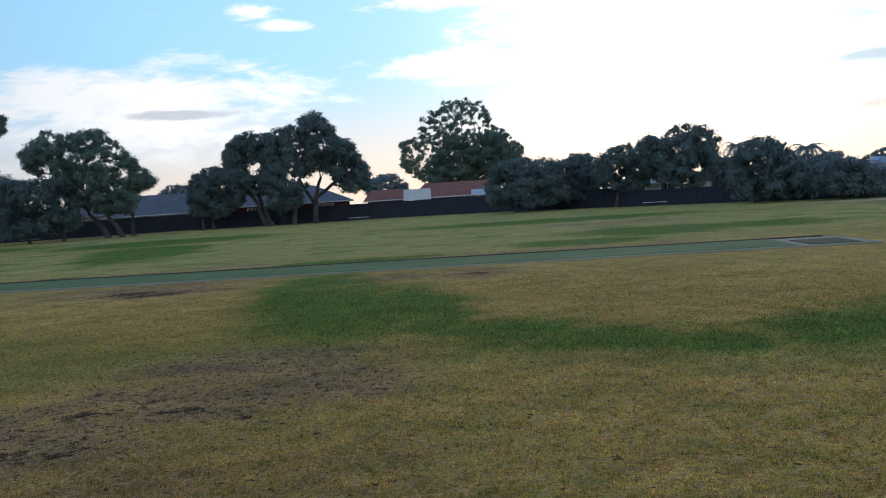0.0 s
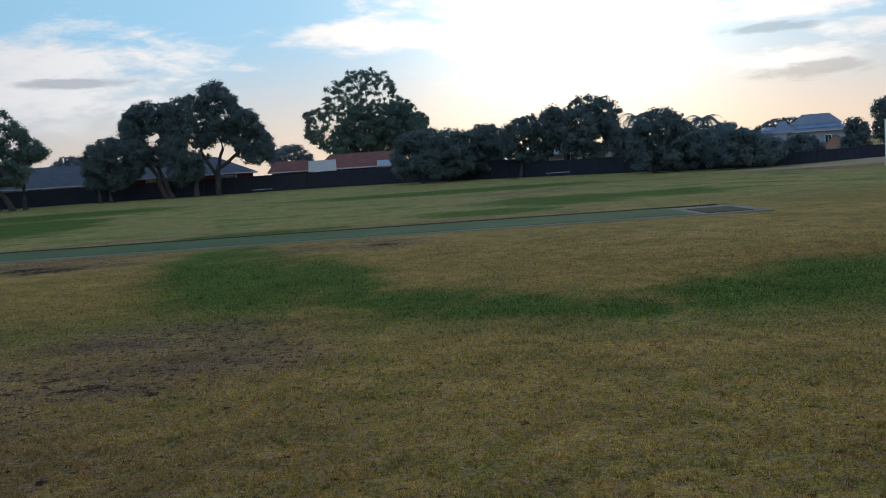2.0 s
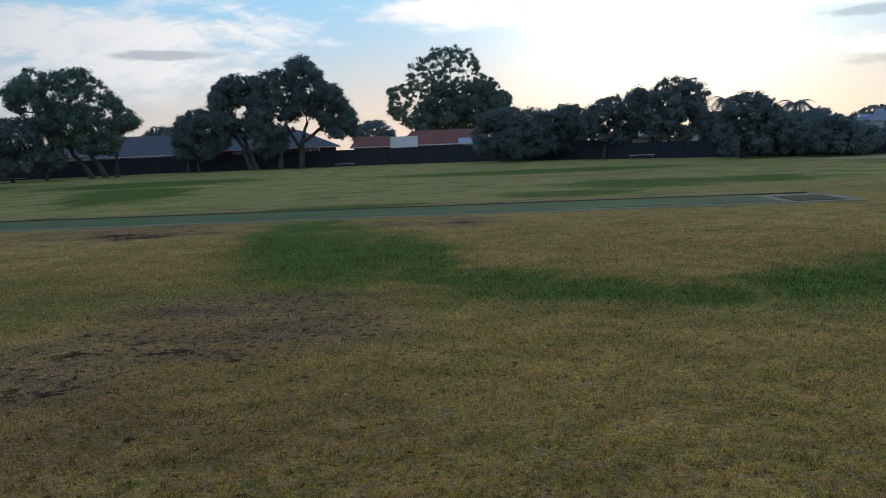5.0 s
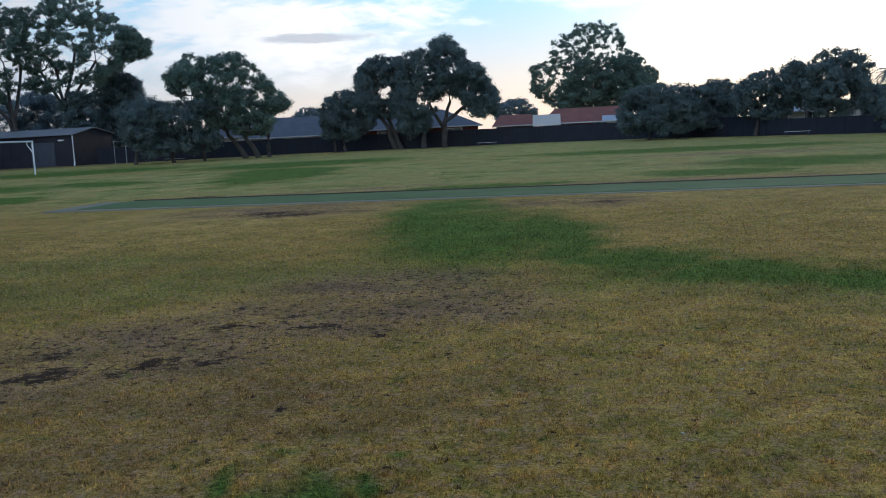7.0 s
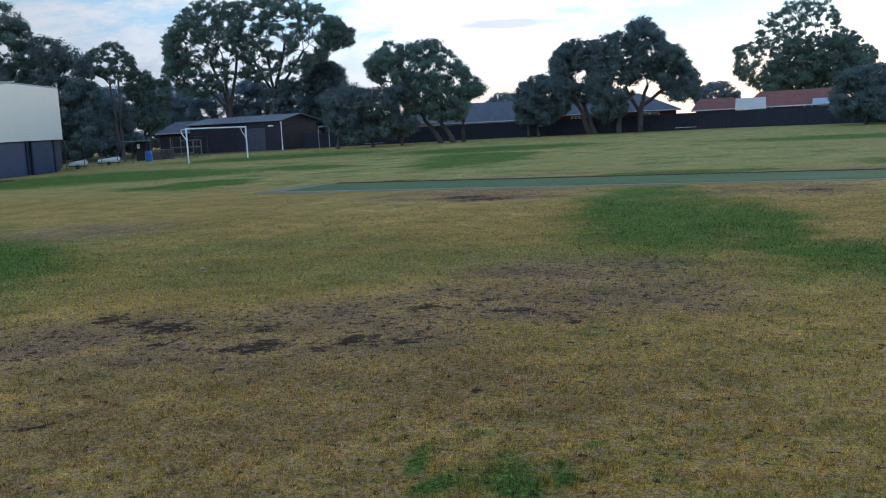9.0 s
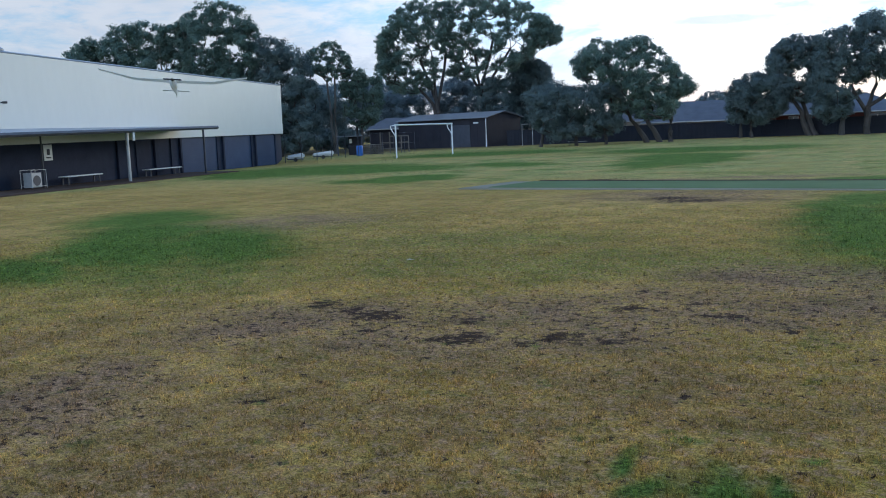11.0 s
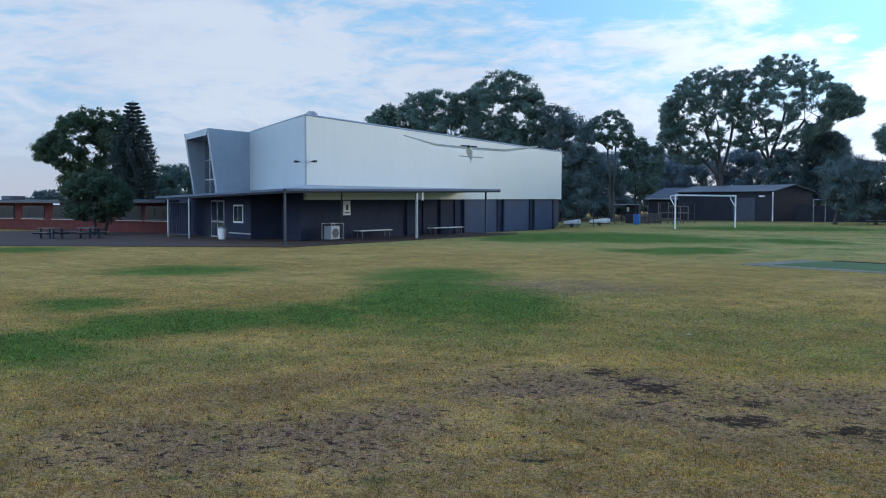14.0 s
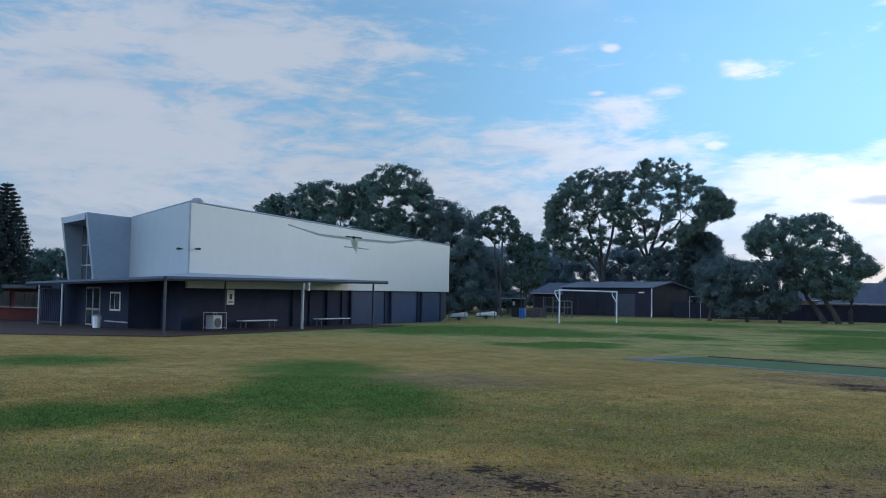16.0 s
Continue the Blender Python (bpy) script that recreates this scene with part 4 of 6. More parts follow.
tree(spot(-45.58, 94), [(-4.3, 6.8, 12.8), (-3.1, 6.0, 14.0), (-1.9, 5.2, 14.8), (-0.2, 5.0, 15.2), (1.3, 5.0, 14.8), (2.3, 5.0, 14.6), (3.3, 5.0, 13.5), (4.2, 5.2, 11.8)], [((0.5, 0), (0.6, 4.0), (1.2, 8.4)), ((-0.7, 0), (-0.7, 4.0), (-1.4, 8.2)), ((1.4, 0), (1.8, 4.2), (2.6, 8.4)), ((-0.2, 0), (-0.2, 4.4), (0.1, 9.0))], 32, "tall upright gum behind the large hall", "gum_leaf", "pale_bark", r=0.72, layers=2.38, girth=0.2, holes=((-0.7, 11.5, 0.35), (1.3, 10.7, 0.45), (2.7, 11.5, 0.35), (-1.9, 10.1, 0.3)))
tree(spot(-50.05, 95), [(-3.7, 7.6, 10.8), (-3.1, 6.6, 12.4), (-1.7, 5.8, 13.3), (0.3, 5.6, 13.5), (2.0, 5.6, 13.3), (3.8, 5.8, 13.2)], [((0, 0), (0, 4.4)), ((1.4, 0), (1.6, 4.8)), ((-1.2, 0), (-1.4, 5.0))], 33, "broad gum behind the large hall", "gum_leaf", "pale_bark", r=0.75, layers=2.46, girth=0.2, holes=((1.2, 11.0, 0.25),))
tree(spot(-53.15, 96), [(-1.8, 9.6, 10.8), (-0.8, 8.0, 11.2), (0.1, 7.0, 12.1), (1.0, 7.0, 12.2), (1.8, 7.6, 10.8)], [((0, 0), (0.2, 6.0))], 34, "smaller gum behind the large hall", r=0.55, layers=2.3, girth=0.2)
# beyond the brick classrooms
tree(spot(-70.75, 84), [(-3.8, 5.6, 6.3), (-2.9, 5.0, 7.5), (-2.1, 4.4, 8.1), (-1.2, 3.0, 9.4), (-0.1, 3.0, 9.8), (1.7, 3.0, 9.9), (2.8, 3.2, 9.8), (3.8, 3.4, 9.2)], [((1.4, 0), (1.0, 3.8)), ((1.6, 0), (1.8, 4.2))], 41, "gum tree behind the brick classrooms", "green_leaf", r=0.65, layers=2.62, girth=0.24, holes=((0.8, 6.0, 0.45), (-1.0, 5.6, 0.25), (-2.5, 4.9, 0.2)))
tree(spot(-70.0, 54), [(-1.95, 1.3, 2.4), (-1.4, 0.9, 3.1), (-0.9, 0.75, 3.45), (-0.1, 0.7, 3.7), (0.7, 0.9, 3.5), (1.25, 1.1, 3.1), (1.8, 1.5, 2.5)], [((-0.2, 0), (-0.2, 0.9)), ((0.3, 0), (0.5, 1.0))], 42, "rounded dense green tree before the brick classrooms", "green_leaf", r=0.5, layers=2.95, girth=0.11, size=0.10)
tree(spot(-65.91, 88), [(-2.2, 0.4, 4.6), (-0.9, 0.4, 5.3), (0.6, 0.4, 5.6), (2.4, 0.4, 5.4), (3.4, 0.6, 4.6)], [((0, 0), (0, 1.6))], 43, "bushy trees behind the classrooms", r=0.8, layers=2.6)
tree(spot(-72.63, 90), [(-1.7, 0.4, 2.2), (-0.7, 0.4, 3.0), (0.4, 0.4, 3.1), (1.7, 0.4, 2.2)], [((0, 0), (0, 1.0))], 44, "small round bush behind the classrooms", "dark_leaf", r=0.5, layers=2.6, girth=0.12)
# tall open gum behind the red-roofed house
tree(spot(1.38, 142), [(-9.5, 7.2, 10.6), (-8.0, 5.6, 11.3), (-6.4, 4.4, 11.5), (-5.8, 4.0, 13.9), (-4.3, 3.6, 15.1), (-2.4, 3.4, 16.4), (-0.2, 3.2, 16.7), (2.4, 3.2, 16.5), (4.1, 3.2, 15.5), (4.9, 3.4, 12.7), (6.5, 3.6, 11.9), (7.9, 4.3, 10.2), (9.6, 6.6, 8.9)],
     [((-0.6, 0), (-0.7, 4.4), (-2.0, 8.6)), ((-0.4, 0), (-0.5, 4.8), (0.8, 9.4)), ((0.2, 0), (0.6, 4.2), (3.2, 8.0)), ((-0.8, 0), (-1.0, 4.0), (-5.0, 7.4))], 51, "tall open-crowned gum behind a red-roofed house", "gum_leaf", "pale_bark", r=0.62, layers=1.35, size=0.17, girth=0.32, holes=((-7.0, 8.8, 0.5), (-4.9, 8.7, 0.5), (-3.2, 14.0, 0.5), (-1.0, 14.4, 0.45), (1.5, 12.3, 0.7), (3.3, 12.6, 0.6), (0.6, 14.2, 0.4), (2.6, 14.1, 0.4), (-4.4, 11.6, 0.35), (4.4, 10.4, 0.3)))
tree(spot(1.38, 139), [(-5.6, 3.2, 6.4), (-4.0, 3.2, 8.8), (-2.2, 3.2, 11.2), (-0.2, 3.2, 11.4), (1.2, 3.2, 9.4), (2.6, 3.2, 11.0), (4.4, 3.2, 11.4), (6.0, 3.2, 10.3), (7.4, 3.4, 8.8), (9.0, 4.4, 7.0)], [((-2.2, 0), (-2.0, 4.2)), ((3.6, 0), (3.8, 4.4))], 52, "dense lower gum before a taller one behind the red-roofed house", r=0.85, layers=2.3, size=0.18, girth=0.26)
# the dense row in the north-east
NE = dict(leaf="dark_leaf", girth=0.17, group="boundary trees")
tree(spot(5.32, 84), [(-3.7, 0.7, 3.0), (-2.4, 0.5, 4.5), (-0.6, 0.4, 5.1), (1.5, 0.5, 4.9), (3.8, 0.7, 4.3)], [((-1.0, 0), (-0.8, 1.3)), ((1.4, 0), (1.3, 1.4))], 61, DARK, r=0.75, layers=3.12, **NE)
tree(spot(8.61, 86), [(-1.8, 0.7, 4.6), (-0.5, 0.6, 5.2), (0.8, 0.6, 5.1), (2.0, 0.7, 4.1)], [((0.2, 0), (0.1, 1.4))], 62, DARK, r=0.65, layers=3.12, **NE)
tree(spot(11.24, 82), [(-2.6, 2.0, 4.2), (-1.0, 1.3, 5.3), (0.2, 1.2, 5.6), (1.7, 1.3, 5.3), (2.7, 1.9, 4.5)], [((-0.8, 0), (-0.6, 1.8)), ((0.9, 0), (1.0, 1.9))], 63, "dark spreading tree with bare lower trunks beside the fence", r=0.65, layers=3.12, **NE)
tree(spot(14.57, 80), [(-3.3, 3.4, 5.4), (-2.2, 2.4, 6.1), (-1.5, 1.7, 5.8), (-0.7, 1.4, 6.5), (0.6, 1.2, 6.7), (1.8, 1.2, 6.6), (2.9, 2.0, 5.9), (3.3, 3.2, 5.0)], [((-1.8, 0), (-1.4, 1.8)), ((0.7, 0), (0.9, 1.8)), ((0.2, 0), (-0.1, 2.0))], 64, "tall dark tree with bare lower trunks beside the fence", r=0.7, layers=3.12, **NE)
tree(spot(19.5, 69), [(-2.5, 0.2, 2.4), (-1.9, 0.2, 4.0), (-0.9, 0.2, 4.75), (0.2, 0.2, 4.7), (1.2, 0.2, 4.1), (2.1, 0.2, 3.2), (2.8, 0.2, 2.2)], [((-0.8, 0), (-0.7, 1.1)), ((0.8, 0), (0.8, 1.1))], 65, "broad dense dark tree down to the grass", r=0.62, layers=3.6, **NE)
tree(spot(23.6, 66.5), [(-2.1, 0.2, 2.2), (-1.2, 0.2, 2.75), (0.2, 0.2, 2.95), (1.3, 0.2, 2.6), (2.5, 0.2, 2.0), (3.0, 0.2, 1.2)], [((0, 0), (0, 0.8))], 66, DARK, r=0.55, layers=3.12, **NE)
tree(spot(27.1, 73), [(-1.5, 0.2, 1.3), (-0.8, 0.2, 2.0), (0.1, 0.2, 2.2), (0.9, 0.2, 1.9), (1.6, 0.2, 1.1)], [((0, 0), (0, 0.6))], 67, "low dark bush before the houses on the bank", r=0.5, layers=3.12, **NE)
tree(spot(30.0, 71), [(-0.9, 0.2, 2.0), (-0.4, 0.2, 2.7), (0.0, 0.2, 2.95), (0.5, 0.2, 2.6), (1.0, 0.2, 1.6)], [((0, 0), (0, 0.9))], 68, "small upright dark tree on the grass bank", r=0.42, layers=3.12, **NE)
tree(spot(31.9, 74), dome(1.35, 0.6, 4.4), [((0, 0), (0.1, 1.3))], 69, "dark tree on the grass bank", r=0.6, layers=2.3, **NE)
tree(spot(21.9, 76), dome(2.5, 0.3, 3.5), [((-0.6, 0), (-0.5, 1.0)), ((0.8, 0), (0.8, 1.0))], 57, DARK, r=0.7, layers=2.9, **NE)
tree(spot(17.2, 85), dome(1.6, 0.4, 4.0), [((0, 0), (0, 1.2))], 59, DARK, r=0.65, layers=2.6, **NE)
tree(spot(6.6, 90), dome(3.0, 0.4, 4.2), [((0, 0), (0, 1.2))], 58, DARK, r=0.8, layers=2.4, **NE)
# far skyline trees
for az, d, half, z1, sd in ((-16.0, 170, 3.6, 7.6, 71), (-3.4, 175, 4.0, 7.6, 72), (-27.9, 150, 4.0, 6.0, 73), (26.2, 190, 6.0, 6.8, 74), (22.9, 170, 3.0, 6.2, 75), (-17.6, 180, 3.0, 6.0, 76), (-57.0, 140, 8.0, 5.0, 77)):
    tree(spot(az, d), dome(half, z1 * 0.3, z1, 0.5), [((0, 0), (0.1, z1 * 0.45))], sd, "hazy far tree on the skyline", "hazed_leaf", r=1.0, layers=1.9, size=0.26, girth=0.2, group="skyline trees")


def norfolk_pine(at, height, label):
    """Whorls of level branches, each a spray of short needled twigs, narrowing to the tip."""
    top = thing("pine_tree", (at[0], at[1], 0), 0, label, "tree")
    rng = random.Random(5)
    bm = bmesh.new()
    tube(bm, [(0, 0, -0.1), (0, 0, height * 0.5), (0, 0, height)], [0.22, 0.14, 0.02], 8)
    pads = []
    z = 1.4
    while z < height - 0.1:
        reach = 0.12 + 1.62 * min(1.0, (height - z) / 5.0) ** 0.65
        k = 9 if z < height * 0.8 else 6
        turn = rng.random() * 6
        for i in range(k):
            a, L = turn + 2 * math.pi * i / k, reach * rng.uniform(0.88, 1.06)
            tube(bm, [(0, 0, z), (math.cos(a) * L, math.sin(a) * L, z + 0.16 * L)], [0.03, 0.008], 4, False)
            for s in (0.3, 0.55, 0.78, 0.96):
                pads.append((math.cos(a) * L * s, math.sin(a) * L * s, z + 0.16 * L * s, 0.12 + 0.30 * L / 2.1))
        z += 0.31
    part("trunk", bm, "bark", top)
    cr = new("crown", leaf_pads("crown", pads, 0.085, 81, 0.42, 0.55, "pine_leaf"))
    cr.parent = top


norfolk_pine(spot(-67.95, 76), 9.75, "dark tiered Norfolk pine behind the brick classrooms")


def palm(at, height, label, fronds=22, long=1.0, leaf="hazed_leaf"):
    top = thing("palm_tree", (at[0], at[1], 0), 0, label, "palm tree")
    bm = bmesh.new()
    tube(bm, [(0, 0, -0.1), (0.1, 0, height * 0.5), (0, 0, height)], [0.2, 0.15, 0.13], 8)
    part("trunk", bm, "bark", top)
    rng = random.Random(9)
    vs, fs = [], []
    for i in range(fronds):
        a, lift = 2.4 * i + rng.uniform(-0.1, 0.1), rng.uniform(0.25, 1.25)
        L = rng.uniform(1.7, 2.3) * long
        way, cross = Vector((math.cos(a), math.sin(a), 0)), Vector((-math.sin(a), math.cos(a), 0))
        prev = Vector((0, 0, height))
        for s in range(1, 19):
            u = s / 18
            c = way * (L * u) + Vector((0, 0, height + L * (lift * u - 1.05 * u * u)))
            k = len(vs)
            vs += [prev + cross * 0.025, prev - cross * 0.025, c]
            fs.append((k, k + 1, k + 2))
            for sg in (-1, 1):
                tip = c + cross * (sg * 0.40 * math.sin(math.pi * min(1.0, 0.15 + 0.85 * u)) ** 0.6) + way * 0.16 + Vector((0, 0, -0.12 - 0.1 * rng.random()))
                k = len(vs)
                vs += [prev, c, tip]
                fs.append((k, k + 1, k + 2))
            prev = c
    me = mesh_of("fronds", vs, fs, leaf)
    cr = new("fronds", me)
    cr.parent = top


palm(spot(17.9, 88), 4.75, "palm with arching fronds behind the boundary trees")
palm(spot(21.7, 86), 4.05, "palm with arching fronds behind the boundary trees")
tree(spot(-25.6, 106), [(-1.9, 0.5, 5.4), (-1.0, 0.5, 6.4), (0.1, 0.5, 6.8), (1.2, 0.5, 6.4), (2.2, 0.6, 5.2)], [((0, 0), (0.1, 1.6))], 47, "dark bushy tree below the palm behind the shed", "dark_leaf", r=0.8, layers=2.6)
tree(spot(-26.9, 116), [(-2.8, 2.0, 8.3), (-1.7, 1.5, 10.0), (0.1, 1.5, 10.8), (1.6, 1.5, 10.2), (2.8, 2.0, 8.2)], [((0.1, 0), (0.1, 3.0))], 48, "dark round-headed tree behind the shed", "dark_leaf", r=0.75, layers=3.4)


# ---- boundary fence ----
def fence():
    pts = [spot(-28.4, 103), spot(-22, 103), spot(-16, 103), spot(-8, 98), spot(-2.6, 97), spot(4.3, 92.5), spot(11.3, 81.5), spot(17, 75), spot(22.5, 69.5), spot(28, 68), spot(34, 68)]
    f = thing("fence", label="dark steel sheet boundary fence along the oval", category="fence")
    sheet, post = {}, {}
    for a, c in zip(pts, pts[1:]):
        run = (c - a).length
        k = max(1, round(run / 2.4))
        w = run / k
        ang = math.degrees(math.atan2(c.y - a.y, c.x - a.x))
        tall = 1.66 if a.x < 7 else 1.3 if a.x < 20 else 0.85
        key = (round(w, 3), tall)
        if key not in sheet:
            bm = bmesh.new()
            n = 12
            prof = []
            for i in range(n + 1):
                prof.append((w * i / n, 0.02 * (i % 2)))
            lo = [bm.verts.new((x, y, 0.0)) for x, y in prof]
            hi = [bm.verts.new((x, y, tall)) for x, y in prof]
            for i in range(n):
                bm.faces.new((lo[i], lo[i + 1], hi[i + 1], hi[i]))
            box(bm, (0, -0.02, tall - 0.02), (w, 0.05, tall + 0.04))
            me = bpy.data.meshes.new("panel")
            bm.to_mesh(me)
            bm.free()
            me.materials.append(M["fence_steel"])
            sheet[key] = me
        if tall not in post:
            bm = boxes(((-0.03, -0.03, -0.2), (0.03, 0.06, tall + 0.06)))
            post[tall] = bpy.data.meshes.new("post")
            bm.to_mesh(post[tall])
            bm.free()
            post[tall].materials.append(M["fence_steel"])
        for i in range(k):
            p = a.lerp(c, i / k)
            z = lie(p.x, p.y) - 0.02
            for nm, me in (("panel", sheet[key]), ("post", post[tall])):
                o = new(nm, me)
                o.parent = f
                o.matrix_world = pose(p.x, p.y, z, 0, 0, ang)


fence()


# ---- houses ----
def house(at, facing, w, d, eave, ridge, roof, wall, label, hip=1.0, windows=((-0.3, 1.2), (0.2, 1.4)), extra=None):
    h = thing("house", (at[0], at[1], lie(at[0], at[1])), facing, label, "house")
    body = part("wall", boxes(((-w / 2, -d / 2, -0.2), (w / 2, d / 2, eave), 0.01)), wall, h)
    o = 0.5
    bm = bmesh.new()
    e = [(-w / 2 - o, -d / 2 - o), (w / 2 + o, -d / 2 - o), (w / 2 + o, d / 2 + o), (-w / 2 - o, d / 2 + o)]
    lo = [bm.verts.new((x, y, eave - 0.12)) for x, y in e]
    mi = [bm.verts.new((x, y, eave + 0.02)) for x, y in e]
    ins = d / 2 * hip
    r1, r2 = bm.verts.new((-w / 2 - o + ins, 0, ridge)), bm.verts.new((w / 2 + o - ins, 0, ridge))
    bm.faces.new(lo[::-1])
    for i in range(4):
        j = (i + 1) % 4
        bm.faces.new((lo[i], lo[j], mi[j], mi[i]))
    bm.faces.new((mi[0], mi[1], r2, r1))
    bm.faces.new((mi[1], mi[2], r2))
    bm.faces.new((mi[2], mi[3], r1, r2))
    bm.faces.new((mi[3], mi[0], r1))
    part("roof", bm, roof, h)
    part("gutter", boxes(((-w / 2 - o, -d / 2 - o - 0.1, eave - 0.10), (w / 2 + o, -d / 2 - o - 0.004, eave + 0.03), 0.01)), "galv", h)
    for u, ww in windows:
        x = u * w
        fr = part("window", boxes(((x - ww / 2, -d / 2 - 0.05, 0.9), (x + ww / 2, -d / 2 + 0.02, 2.0), 0.01)), "white_paint", h)
        part("pane", boxes(((x - ww / 2 + 0.06, -d / 2 - 0.06, 0.96), (x - 0.02, -d / 2 - 0.04, 1.94)), ((x + 0.02, -d / 2 - 0.06, 0.96), (x + ww / 2 - 0.06, -d / 2 - 0.04, 1.94))), "glass", fr)
    return h


house(spot(-16.6, 112), 16, 13, 8, 1.9, 4.2, "grey_tile", "cream_wall", "low house with a blue-grey tiled hip roof", windows=((-0.2, 1.6), (0.25, 2.0)))
house(spot(-20.4, 120), 24, 9, 7, 2.2, 4.6, "grey_tile", "cream_wall", "low house with a blue-grey tiled hip roof")
house(spot(-9.6, 114), 9, 15, 9, 2.2, 4.3, "grey_tile", "red_brick", "house with a steep grey tiled roof and brick walls", windows=((-0.26, 1.0), (0.02, 1.4), (0.3, 2.2)))
house(spot(0.9, 108), -3, 9.0, 8, 1.9, 3.55, "red_tile", "red_brick", "house with a faded red tiled roof", hip=0.35)
house(spot(-3.4, 110), 4, 4.5, 6, 1.9, 3.15, "red_tile", "red_brick", "small red-roofed wing beside the house", hip=0.3, windows=())


def carport(at, facing):
    c = thing("carport", (at[0], at[1], 0), facing, "white steel lean-to roof against the red-roofed house", "carport")
    bm = bmesh.new()
    prism(bm, [(-1.5, -1.4), (1.5, -1.4), (1.5, 1.4), (-1.5, 1.4)], [1.7, 1.7, 2.85, 2.85], [1.78, 1.78, 2.93, 2.93])
    part("roof", bm, "pale_sheet", c)
    for x in (-1.4, 1.4):
        for y, h in ((-1.3, 1.72), (1.3, 2.83)):
            part("post", boxes(((x - 0.05, y - 0.05, -0.1), (x + 0.05, y + 0.05, h))), "galv", c)


carport(spot(-1.5, 101.5), 1)
house(spot(2.75, 104), -3, 2.2, 3, 1.9, 2.5, "steel_roof", "cream_wall", "small pale garden shed beside the house", hip=0.0, windows=())
house(spot(8.0, 96), -8, 5, 5, 2.0, 3.4, "steel_roof", "cream_wall", "pale house glimpsed between the trees", windows=((0.0, 1.6),))
house(spot(12.8, 93), -12, 6, 6, 1.9, 3.6, "steel_roof", "cream_wall", "pale-roofed house glimpsed between the trees", windows=((-0.2, 1.4), (0.25, 1.4)))
house(spot(17.2, 96), -17, 5, 5, 2.4, 4.0, "grey_tile", "cream_wall", "house glimpsed between the boundary trees", windows=((0.0, 1.4),))
house(spot(-25.6, 118), 26, 6, 6, 2.6, 6.0, "grey_tile", "cream_wall", "grey-roofed house behind the shed", windows=())


def solar_house(at, facing):
    h = house(at, facing, 7.6, 6, 2.6, 4.0, "blue_tile", "pale_wall", "two-storey house with solar panels on its blue-grey hip roofs", hip=0.6, windows=((-0.1, 0.8), (0.22, 0.8)))
    # raised middle roof and a front wing, each with its own hips
    def hips(x0, x1, y0, y1, eave, ridge):
        bm = bmesh.new()
        e = [(x0, y0), (x1, y0), (x1, y1), (x0, y1)]
        lo = [bm.verts.new((x, y, eave - 0.14)) for x, y in e]
        mi = [bm.verts.new((x, y, eave)) for x, y in e]
        ins, ym = min(x1 - x0, y1 - y0) * 0.34, (y0 + y1) / 2
        r1, r2 = bm.verts.new((x0 + ins, ym, ridge)), bm.verts.new((x1 - ins, ym, ridge))
        for i in range(4):
            bm.faces.new((lo[i], lo[(i + 1) % 4], mi[(i + 1) % 4], mi[i]))
        bm.faces.new((mi[0], mi[1], r2, r1))
        bm.faces.new((mi[1], mi[2], r2))
        bm.faces.new((mi[2], mi[3], r1, r2))
        bm.faces.new((mi[3], mi[0], r1))
        bm.faces.new(lo[::-1])
        return bm
    part("roof", hips(-2.8, 3.4, -1.6, 2.6, 3.6, 4.85), "blue_tile", h)
    part("roof", hips(-5.0, -2.6, -4.0, 1.5, 2.65, 4.15), "blue_tile", h)
    part("roof", hips(-7.0, -3.9, -2.5, 2.5, 2.75, 3.5), "blue_tile", h)
    part("wall", boxes(((-4.9, -3.8, 0.0), (-3.3, 1.2, 2.55), 0.01)), "pale_wall", h)
    part("wall", boxes(((-6.7, -2.2, 0.0), (-4.92, 2.2, 2.62), 0.01)), "pale_wall", h)
    for x0, x1, yb, zb, slope, up0, up1 in ((-2.2, 0.4, -3.5, 2.62, 0.394, 0.7, 2.3), (0.6, 3.2, -3.5, 2.62, 0.394, 0.7, 2.3), (-6.2, -5.3, -2.5, 2.75, 0.30, 0.5, 1.8)):
        bm = bmesh.new()
        y0, y1 = yb + up0, yb + up1
        z = lambda y: zb + (y - yb) * slope + 0.05
        prism(bm, [(x0, y0), (x1, y0), (x1, y1), (x0, y1)], [z(y0), z(y0), z(y1), z(y1)], [z(y0) + 0.05, z(y0) + 0.05, z(y1) + 0.05, z(y1) + 0.05])
        part("solar_panel", bm, "solar", h, "blue solar panel")


def brick_annex(at, turn):
    a = thing("annex", (at[0], at[1], lie(at[0], at[1])), turn, "small pale brick annex with a grey gabled roof", "building")
    bm = bmesh.new()
    outline = [(-1.2, -0.2), (1.2, -0.2), (1.2, 0.75), (0.0, 1.85), (-1.2, 0.75)]
    f = [bm.verts.new((x, 0.0, z)) for x, z in outline]
    g = [bm.verts.new((x, 4.0, z)) for x, z in outline]
    bm.faces.new(f)
    bm.faces.new(g[::-1])
    for i in range(5):
        bm.faces.new((f[i], g[i], g[(i + 1) % 5], f[(i + 1) % 5]))
    bmesh.ops.recalc_face_normals(bm, faces=bm.faces)
    part("wall", bm, "pale_brick", a)
    for s in (-1, 1):
        bm = bmesh.new()
        quad = [(0.0, -0.25), (s * 1.42, -0.25), (s * 1.42, 4.2), (0.0, 4.2)]
        z = [1.90, 0.62, 0.62, 1.90]
        prism(bm, quad if s > 0 else quad[::-1], z if s > 0 else z[::-1], [q + 0.07 for q in (z if s > 0 else z[::-1])])
        part("roof", bm, "grey_tile", a)


solar_house(spot(27.75, 132), -27)
